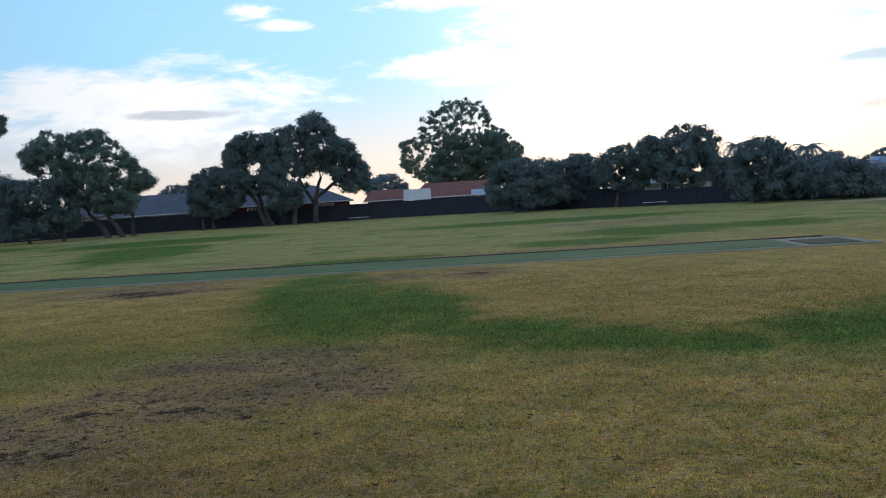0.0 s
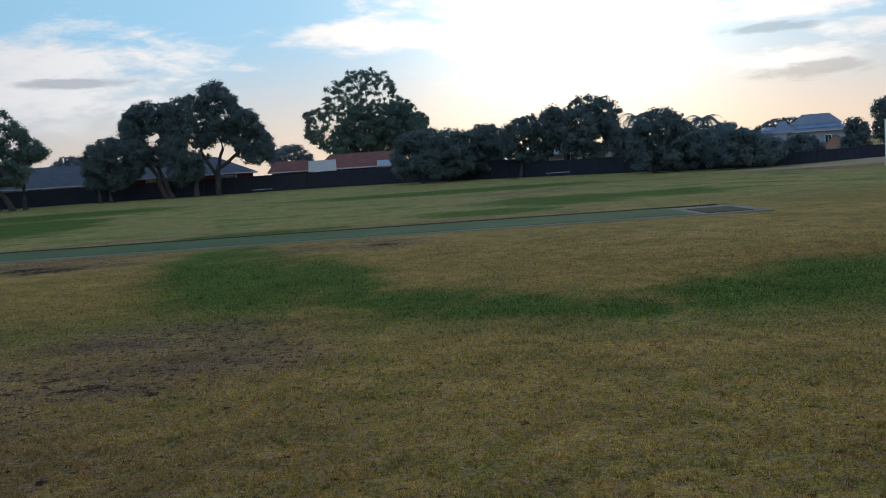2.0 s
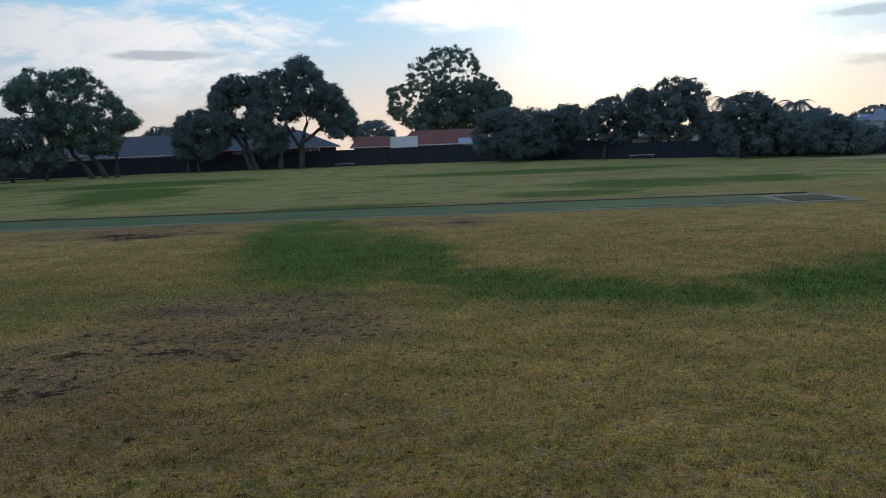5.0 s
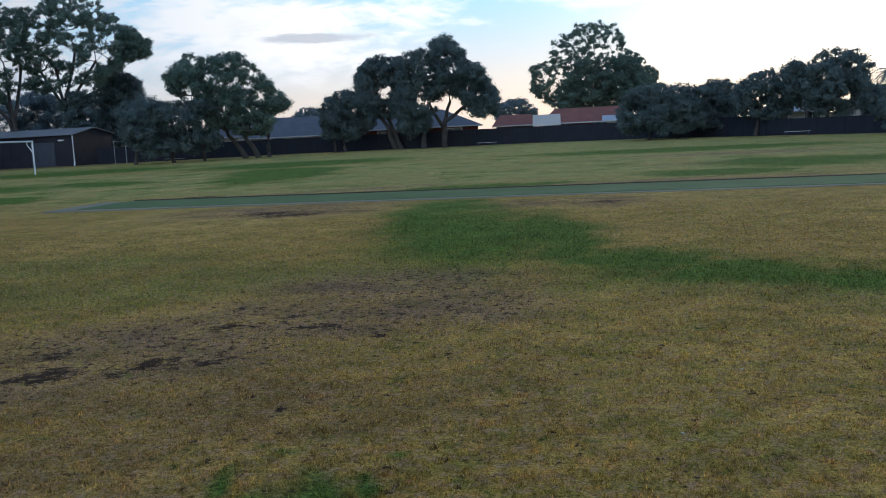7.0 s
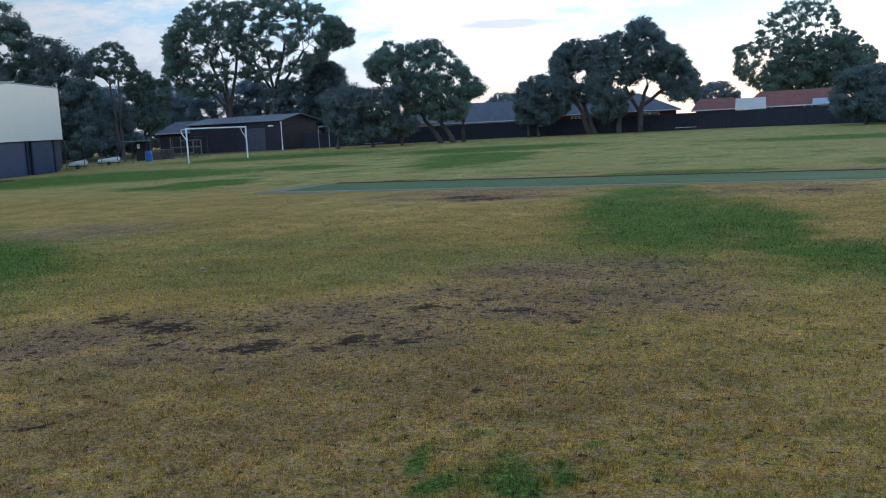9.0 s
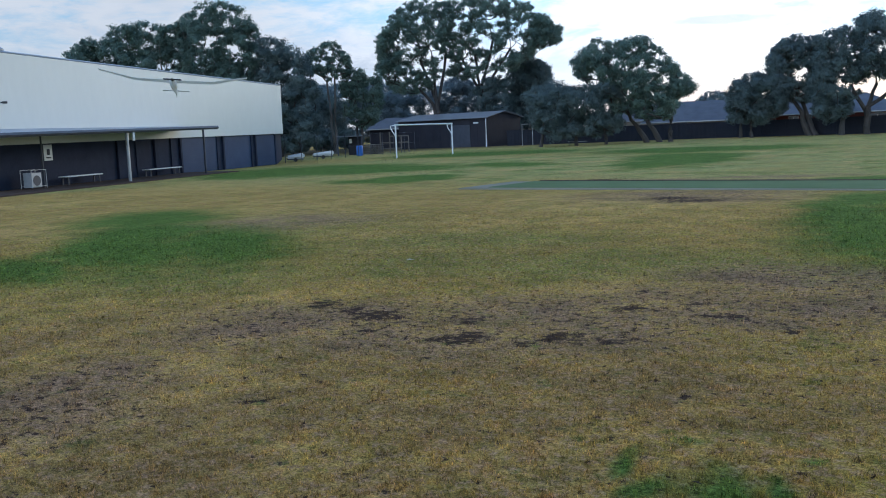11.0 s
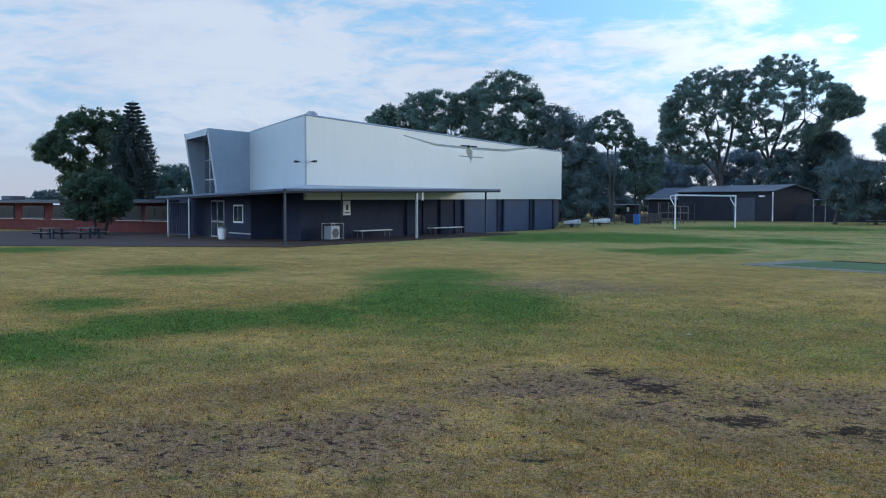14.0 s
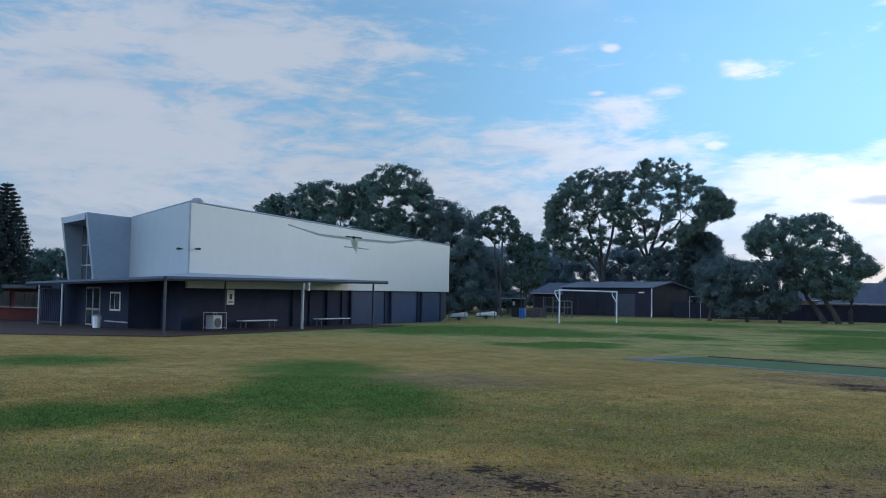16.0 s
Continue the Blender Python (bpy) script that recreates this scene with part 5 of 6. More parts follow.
brick_annex(spot(28.92, 104), -29)


# ---- the large hall ----
C, R = Vector((-36.6, 22.9)), Vector((-44.9, 49.7))
J, TR, TL = Vector((-44.7, 24.5)), Vector((-45.1, 22.25)), Vector((-50.0, 23.2))
U = (R - C).normalized()
N = Vector((U.y, -U.x))
NJ = Vector((-0.194, -0.98))


def on_wall(s, out=0.0):
    return C + U * s + N * out


def hall():
    h = thing("hall", label="large modern school hall with white clad upper walls over dark brick", category="building")
    back = [R * 1.22, J * 1.22]
    shell = [C, R, back[0], back[1], J]
    bm = bmesh.new()
    prism(bm, [tuple(p) for p in shell], [1.95, 2.14, 2.2, 2.2, 2.2], [5.86, 5.50, 5.5, 5.6, 5.60])
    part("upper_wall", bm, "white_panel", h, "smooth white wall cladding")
    # upright cladding sheets on the short side, greyer than the long white wall
    run = (J - C).length
    side = (J - C) / run
    outw = Vector((side.y, -side.x))
    outw = outw if outw.dot(NJ) > 0 else -outw
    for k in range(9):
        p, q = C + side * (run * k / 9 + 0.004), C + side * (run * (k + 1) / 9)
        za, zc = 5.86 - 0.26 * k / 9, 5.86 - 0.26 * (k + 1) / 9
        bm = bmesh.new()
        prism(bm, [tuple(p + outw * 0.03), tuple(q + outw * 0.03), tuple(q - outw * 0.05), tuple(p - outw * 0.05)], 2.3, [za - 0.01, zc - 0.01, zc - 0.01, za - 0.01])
        part("cladding_sheet", bm, "side_panel", h, "pale grey cladding sheet" if k == 0 else "")
    # parapet capping
    bm = bmesh.new()
    for a, c, za, zc in ((C, R, 5.86, 5.50), (C, J, 5.86, 5.60), (R, back[0], 5.5, 5.5)):
        tube(bm, [(a.x, a.y, za + 0.02), (c.x, c.y, zc + 0.02)], [0.045, 0.045], 4)
    part("capping", bm, "steel_roof", h, "grey metal parapet capping")
    bm = bmesh.new()
    inset = [on_wall(-0.1, -0.25), on_wall(27.3, -0.25), back[0] + U * -0.5, back[1], J - N * 0.3]
    prism(bm, [tuple(p) for p in inset], -0.2, [2.43, 2.17, 2.2, 2.4, 2.4])
    part("lower_wall", bm, "dark_brick", h, "dark blue-grey brick ground floor wall")
    # entrance wing, ground floor
    bm = bmesh.new()
    wing = [(-39.6, 21.7), (-39.3, 24.2), (-48.5, 26.0), (-49.0, 22.4)]
    prism(bm, wing, -0.2, 2.18)
    part("entrance_wing", bm, "dark_brick", h, "blue-grey painted entrance wing")
    # tilted silver entrance portal: two raking cheeks, a lid and recessed glazing
    fwd, out_l = NJ, (TL - TR).normalized()
    def cheek(at_top, thick):
        bm = bmesh.new()
        b0 = at_top - fwd * 0.5
        tail = at_top - fwd * 2.6
        p = [(at_top, 5.75), (b0, 2.2), (tail, 2.2), (tail, 5.6)]
        vs1 = [bm.verts.new((q.x, q.y, z)) for q, z in p]
        vs2 = [bm.verts.new((q.x + out_l.x * thick, q.y + out_l.y * thick, z)) for q, z in p]
        bm.faces.new(vs1)
        bm.faces.new(vs2[::-1])
        for i in range(4):
            j = (i + 1) % 4
            bm.faces.new((vs1[i], vs2[i], vs2[j], vs1[j]))
        return bm
    por = part("portal", cheek(TR, 0.35), "silver_panel", h, "tilted silver-clad entrance portal")
    part("cheek", cheek(TL - out_l * 0.35, 0.35), "silver_panel", por)
    bm = bmesh.new()
    a, c2 = TR + out_l * 0.35, TL - out_l * 0.35
    prism(bm, [tuple(a), tuple(c2), tuple(c2 - fwd * 2.6), tuple(a - fwd * 2.6)], [5.40, 5.40, 5.25, 5.25], [5.75, 5.72, 5.58, 5.58])
    part("lid", bm, "silver_panel", por)
    g0, g1 = a - fwd * 1.1, c2 - fwd * 1.1
    bm = bmesh.new()
    prism(bm, [tuple(g0), tuple(g1), tuple(g1 - fwd * 0.04), tuple(g0 - fwd * 0.04)], 2.2, 5.42)
    glz = part("glazing", bm, "glass", por, "tall dark entrance window")
    for k in range(0, 5):
        p = g0.lerp(g1, k / 4) + fwd * 0.03
        q = p + (g1 - g0).normalized() * 0.07
        bm = bmesh.new()
        prism(bm, [tuple(p), tuple(q), tuple(q - fwd * 0.09), tuple(p - fwd * 0.09)], 2.2, 5.42)
        part("mullion", bm, "galv", por)
    for z in (3.1, 4.2):
        bm = bmesh.new()
        p, q = g0 + fwd * 0.03, g1 + fwd * 0.03
        prism(bm, [tuple(p), tuple(q), tuple(q - fwd * 0.09), tuple(p - fwd * 0.09)], z, z + 0.07)
        part("transom", bm, "galv", por)
    # roof vent and wall camera
    bm = bmesh.new()
    v0 = C + U * 1.5 - N * 0.9
    tube(bm, [(v0.x, v0.y, 5.6), (v0.x, v0.y, 6.02)], [0.24, 0.24], 14)
    tube(bm, [(v0.x, v0.y, 6.02), (v0.x, v0.y, 6.08), (v0.x, v0.y, 6.20)], [0.30, 0.31, 0.16], 14)
    part("roof_vent", bm, "galv", h, "round galvanised roof vent")
    for p, face in ((C + side * 0.7, outw), (C + U * 0.4, N)):
        bm = bmesh.new()
        q = p + face * 0.22
        box(bm, (q.x - 0.08, q.y - 0.08, 3.69), (q.x + 0.08, q.y + 0.08, 3.79), 0.02)
        tube(bm, [(q.x, q.y, 3.74), (p.x, p.y, 3.74)], [0.03, 0.03], 6)
        part("flood_light", bm, "black", h, "small dark flood light on the corner")
    # doors and shutters of the long wall, in their own frames
    def leaf(s0, s1, z1, mat, name, slats=0):
        bm = bmesh.new()
        p, q = on_wall(s0, -0.20), on_wall(s1, -0.20)
        prism(bm, [tuple(p), tuple(q), tuple(q - N * 0.1), tuple(p - N * 0.1)], 0.0, z1)
        d = part(name, bm, mat, h)
        for k in range(slats):
            z = 0.06 + (z1 - 0.1) * k / slats
            bm = bmesh.new()
            p2, q2 = on_wall(s0 + 0.05, -0.17), on_wall(s1 - 0.05, -0.17)
            prism(bm, [tuple(p2), tuple(q2), tuple(q2 - N * 0.04), tuple(p2 - N * 0.04)], z, z + (z1 - 0.1) / slats * 0.72)
            part("slat", bm, mat, d)
        for s in (s0, s1):
            bm = bmesh.new()
            p3, q3 = on_wall(s - 0.08, -0.12), on_wall(s + 0.08, -0.12)
            prism(bm, [tuple(p3), tuple(q3), tuple(q3 - N * 0.16), tuple(p3 - N * 0.16)], 0.0, z1 + 0.06)
            part("jamb", bm, "dark_brick", d)
        return d
    leaf(24.0, 27.0, 2.05, "blue_door", "roller_shutter", 14)
    leaf(19.6, 23.4, 2.05, "blue_door", "double_door")
    leaf(14.6, 18.8, 2.08, "blue_door", "roller_shutter", 14)
    leaf(8.6, 10.2, 2.05, "dark_brick", "door")
    leaf(12.0, 13.6, 2.05, "dark_brick", "door")
    # window, glazed doors of the wing
    def wing_at(u, out):
        a, c3 = Vector((-39.6, 21.7)), Vector((-49.0, 22.4))
        dd = (c3 - a).normalized()
        return a + dd * u + Vector((dd.y, -dd.x)) * -out
    def wing_box(u0, u1, z0, z1, o0, o1):
        bm = bmesh.new()
        a, b2, c4, d4 = wing_at(u0, o0), wing_at(u1, o0), wing_at(u1, o1), wing_at(u0, o1)
        prism(bm, [tuple(a), tuple(b2), tuple(c4), tuple(d4)], z0, z1)
        return bm
    w = part("window", wing_box(0.85, 1.95, 0.82, 1.72, 0.04, -0.04), "white_paint", h, "white-framed window")
    for k in range(2):
        part("pane", wing_box(0.92 + 0.5 * k, 1.36 + 0.5 * k, 0.90, 1.64, 0.055, 0.03), "glass", w)
    for k in range(2):
        dr = part("glazed_door", wing_box(3.1 + 0.85 * k, 3.9 + 0.85 * k, 0.0, 1.95, 0.04, -0.04), "galv", h, "grey-framed glazed entrance door")
        part("pane", wing_box(3.18 + 0.85 * k, 3.82 + 0.85 * k, 0.9, 1.86, 0.055, 0.03), "glass", dr)
        part("pane", wing_box(3.18 + 0.85 * k, 3.82 + 0.85 * k, 0.12, 0.8, 0.055, 0.03), "glass", dr)
    part("skirting", wing_box(0.0, 2.5, 0.28, 0.34, 0.06, -0.02), "galv", h)
    return h


hall()


def verandah():
    v = thing("verandah", label="steel verandah with slim posts along the hall", category="verandah")
    corner, end = on_wall(-4.1, 2.4), on_wall(14.3, 2.4)
    west = Vector((-47.0, 20.2))
    bm = bmesh.new()
    outline = [corner, end, on_wall(14.3, 0.0), on_wall(0.0, 0.0), Vector((-39.9, 24.0)), Vector((-47.3, 24.2)), west]
    zt = [2.38, 2.62, 2.70, 2.64, 2.44, 2.28, 2.12]
    prism(bm, [tuple(p) for p in outline], [z - 0.10 for z in zt], zt)
    part("roof", bm, "steel_roof", v, "pale corrugated steel verandah roof")
    bm = bmesh.new()
    for a, c, za, zc in ((corner, end, 2.36, 2.60), (corner, west, 2.36, 2.10)):
        tube(bm, [(a.x, a.y, za - 0.06), (c.x, c.y, zc - 0.06)], [0.11, 0.11], 6)
    part("gutter", bm, "dark_trim", v, "dark gutter")
    for p, z, thick in ((on_wall(-4.0, 2.3), 2.28, 0.055), (on_wall(5.8, 2.3), 2.46, 0.075), (on_wall(12.9, 2.3), 2.54, 0.055), (on_wall(1.9, 0.6), 2.3, 0.04), (Vector((-42.69, 20.0)), 2.12, 0.045), (Vector((-45.36, 20.1)), 2.06, 0.045)):
        bm = bmesh.new()
        tube(bm, [(p.x, p.y, -0.05), (p.x, p.y, z)], [thick, thick], 8)
        box(bm, (p.x - 0.09, p.y - 0.09, 0.0), (p.x + 0.09, p.y + 0.09, 0.02))
        part("post", bm, "galv" if thick > 0.07 or p.x < -42 else "dark_trim", v)
    p = on_wall(6.15, 2.42)
    part("downpipe", boxes(((p.x - 0.05, p.y - 0.05, 1.95), (p.x + 0.05, p.y + 0.05, 2.45), 0.01)), "white_paint", v)


verandah()

bm = bmesh.new()
prism(bm, [tuple(on_wall(-4.6, 3.0)), tuple(on_wall(15.6, 2.9)), tuple(on_wall(15.6, -0.3)), (-39.0, 25.0), (-60.0, 24.0), (-62.0, 9.0), (-40.5, 10.5)], -0.1, 0.045)
tagged(part("pavement", bm, "paving"), "dull reddish paving beside the hall", "pavement", kind="structure")


def wall_bench(s0, s1, out):
    m = on_wall((s0 + s1) / 2, out)
    ang = math.degrees(math.atan2(U.y, U.x))
    b = thing("bench", (m.x, m.y, 0.045), ang, "long white slatted bench under the verandah", "bench", "verandah benches")
    L = (s1 - s0) / 2
    part("seat", boxes(((-L, -0.2, 0.36), (L, -0.02, 0.41), 0.008), ((-L, 0.02, 0.36), (L, 0.2, 0.41), 0.008)), "white_paint", b)
    for x in (-L + 0.25, L - 0.25):
        part("leg", boxes(((x - 0.03, -0.18, 0), (x + 0.03, -0.12, 0.36)), ((x - 0.03, 0.12, 0), (x + 0.03, 0.18, 0.36)), ((x - 0.03, -0.18, 0.32), (x + 0.03, 0.18, 0.36))), "dark_trim", b)


wall_bench(3.4, 6.2, 0.35)
wall_bench(10.1, 13.4, 0.35)


def air_conditioner():
    m = on_wall(1.35, 0.45)
    ang = math.degrees(math.atan2(U.y, U.x))
    a = thing("air_conditioner", (m.x, m.y, 0.045), ang, "pale caged air-conditioning unit on the paving", "air conditioner")
    a.scale = (0.72, 0.72, 0.68)
    part("case", boxes(((-0.45, -0.3, 0.06), (0.45, 0.3, 1.0), 0.02)), "steel_roof", a)
    bm = bmesh.new()
    tube(bm, [(0, -0.305, 0.5), (0, -0.32, 0.5)], [0.33, 0.33], 20)
    part("fan_grille", bm, "dark_trim", a)
    bm = bmesh.new()
    for x in (-0.58, 0.72):
        for y in (-0.42, 0.36):
            tube(bm, [(x, y, 0), (x, y, 1.18)], [0.02, 0.02], 5)
    for z in (0.15, 1.18):
        for y in (-0.42, 0.36):
            tube(bm, [(-0.58, y, z), (0.72, y, z)], [0.018, 0.018], 5)
    part("cage", bm, "galv", a)


air_conditioner()


def wall_sign():
    m = on_wall(3.35, -0.23)
    ang = math.degrees(math.atan2(U.y, U.x))
    s = thing("sign", (m.x, m.y, 1.2), ang, "small white notice with dark figure bars on the brick wall", "sign")
    part("board", boxes(((-0.28, -0.03, 0), (0.28, 0.01, 0.72), 0.006)), "white_paint", s)
    part("marks", boxes(((-0.1, -0.038, 0.25), (0.1, -0.028, 0.52)), ((-0.16, -0.038, 0.1), (0.16, -0.028, 0.16))), "dark_trim", s)


wall_sign()


def bin_at(x, y):
    b = thing("bin", (x, y, 0.045), 0, "pale upright rubbish bin beside the entrance doors", "bin")
    bm = bmesh.new()
    tube(bm, [(0, 0, 0), (0, 0, 0.52)], [0.18, 0.21], 14)
    part("drum", bm, "white_paint", b)
    bm = bmesh.new()
    tube(bm, [(0, 0, 0.52), (0, 0, 0.57), (0, 0, 0.62)], [0.22, 0.22, 0.10], 14)
    part("lid", bm, "galv", b)


bin_at(-40.7, 20.75)


def side_gate():
    g = thing("gate", (-46.1, 21.1, 0.045), 14, "dark slatted steel gate between the hall and the classrooms", "gate")
    part("gate_frame", boxes(((-0.85, -0.03, 0.05), (-0.80, 0.03, 1.8)), ((0.80, -0.03, 0.05), (0.85, 0.03, 1.8)), ((-0.80, -0.028, 1.74), (0.80, 0.028, 1.798)), ((-0.80, -0.028, 0.06), (0.80, 0.028, 0.12))), "dark_trim", g)
    for k in range(11):
        part("slat", boxes(((-0.78 + 0.143 * k, -0.015, 0.12), (-0.68 + 0.143 * k, 0.015, 1.74), 0.004)), "dark_brick", g)


side_gate()


# ---- brick classrooms ----
def classrooms():
    c = thing("classroom_block", (-62, 19.5, 0), 15.5, "low red brick classroom block with a dark flat roof", "building")
    part("wall", boxes(((-14, 0, -0.1), (12.2, 5, 1.78), 0.01)), "red_brick", c)
    part("roof", boxes(((-14.6, -0.9, 1.78), (12.4, 5.4, 2.0), 0.02)), "dark_trim", c, "dark flat roof")
    part("fascia", boxes(((-14.6, -0.95, 1.80), (12.4, -0.9, 1.97))), "dark_trim", c)
    for k, x in enumerate((-12, -8.6, -5.2, -1.8, 1.6, 5.0, 8.0, 10.8)):
        w = part("window", boxes(((x - 1.2, -0.05, 0.80), (x + 1.2, 0.02, 1.62), 0.01)), "dark_trim", c)
        part("sill", boxes(((x - 1.3, -0.12, 0.71), (x + 1.3, 0.0, 0.77), 0.005)), "cream_wall", w)
        for i in range(3):
            part("pane", boxes(((x - 1.15 + 0.78 * i, -0.065, 0.85), (x - 0.42 + 0.78 * i, -0.045, 1.57))), "glass", w)
    for x in (-7.6, 2.2):
        part("wall_light", boxes(((x - 0.35, -1.0, 1.66), (x + 0.35, -0.94, 1.76), 0.01)), "white_paint", c, "pale strip light under the eaves")
    part("roof_unit", boxes(((-9.0, 2, 2.0), (-7.8, 3.2, 2.3), 0.05)), "dark_trim", c)


classrooms()


def picnic_seat(at, turn):
    p = thing("picnic_table", (at[0], at[1], 0.045), turn, "low weathered timber picnic table on the paving", "picnic table", "picnic tables")
    part("tabletop", boxes(*[((-0.68, -0.35 + 0.24 * k, 0.48), (0.68, -0.13 + 0.24 * k, 0.52), 0.008) for k in range(3)]), "wood", p)
    for y in (-0.72, 0.47):
        part("seat", boxes(((-0.68, y, 0.29), (0.68, y + 0.25, 0.33), 0.008)), "wood", p)
    for x in (-0.45, 0.45):
        part("leg", boxes(((x - 0.04, -0.7, 0.22), (x + 0.04, 0.7, 0.29)), ((x - 0.04, -0.3, 0), (x + 0.04, -0.2, 0.48)), ((x - 0.04, 0.2, 0), (x + 0.04, 0.3, 0.48))), "dark_trim", p)


picnic_seat(spot(-72.55, 49), 20)
picnic_seat(spot(-70.5, 49), 8)


# ---- goals, sheds and the yard between ----
def goal(a, c, label):
    g = thing("goal", (a.x, a.y, lie(a.x, a.y)), math.degrees(math.atan2(c.y - a.y, c.x - a.x)), label, "goal", "football goals")
    w, H = (c - a).length, 2.44
    for x, s in ((0, 1), (w, -1)):
        bm = bmesh.new()
        tube(bm, [(x, 0, -0.15), (x, 0, H)], [0.06, 0.06], 10)
        part("post", bm, "white_paint", g)
        bm = bmesh.new()
        tube(bm, [(x, 0, H - 0.85), (x - s * 0.0, 0.42, H - 0.28), (x, 0.46, H - 0.05)], [0.035, 0.035, 0.035], 6)
        tube(bm, [(x, 0.46, H - 0.05), (x, 0, H - 0.03)], [0.03, 0.03], 6)
        part("brace", bm, "white_paint", g)
    bm = bmesh.new()
    tube(bm, [(-0.06, 0, H), (w + 0.06, 0, H)], [0.06, 0.06], 10)
    part("crossbar", bm, "white_paint", g)


goal(Vector((-39.5, 55.9, 0)), Vector((-39.15, 63.2, 0)), "white steel football goal without a net on the grass")
goal(Vector((28.6, 46.6, 0)), Vector((30.4, 39.5, 0)), "white steel football goal without a net near the bank")


def shed():
    k, k2 = spot(-29.6, 103), spot(-27.55, 108)
    g = (k2 - k).normalized()
    s = thing("shed", (k.x, k.y, 0), math.degrees(math.atan2(g.y, g.x)) - 90, "long dark steel shed with a pale low-pitched roof", "shed")
    L, D, e, r = 13.5, (k2 - k).length, 3.20, 3.82
    bm = bmesh.new()
    prism(bm, [(-L, 0), (0, 0), (0, D / 2), (0, D), (-L, D), (-L, D / 2)], -0.1, [e, e, r, e, e, r])
    part("wall", bm, "shed_wall", s, "dark steel sheet wall")
    for y0, y1, z0, z1 in ((-0.35, D / 2, e - 0.02, r + 0.06), (D / 2, D + 0.35, r + 0.06, e - 0.02)):
        bm = bmesh.new()
        prism(bm, [(-L - 0.3, y0), (0.25, y0), (0.25, y1), (-L - 0.3, y1)], [z0, z0, z1, z1], [z0 + 0.07, z0 + 0.07, z1 + 0.07, z1 + 0.07])
        part("roof", bm, "shed_roof", s, "weathered grey steel roof")
    part("roller_door", boxes(((-5.4, -0.06, 0), (-2.4, 0.0, 2.5), 0.01)), "dark_trim", s)
    bm = bmesh.new()
    tube(bm, [(-0.05, -0.14, 3.1), (-0.05, -0.14, 0.4), (0.2, -0.5, 0.02)], [0.07, 0.07, 0.07], 7)
    part("downpipe", bm, "white_paint", s)
    part("light", boxes(((-1.9, -0.1, 2.6), (-1.2, 0.0, 2.75), 0.01)), "white_paint", s)
    for x in range(1, 12):
        part("rib", boxes(((-L + x * 1.1, -0.02, 0), (-L + x * 1.1 + 0.05, 0.0, e - 0.05))), "shed_wall", s)
    return s


shed()
house(spot(-27.8, 130), 27, 8, 7, 3.4, 6.2, "grey_tile", "cream_wall", "house with a blue-grey roof behind the trees", windows=())
house(spot(-34.6, 122), 33, 9, 6, 2.5, 3.9, "grey_tile", "shed_wall", "older dark shed with a grey roof", hip=0.8, windows=())


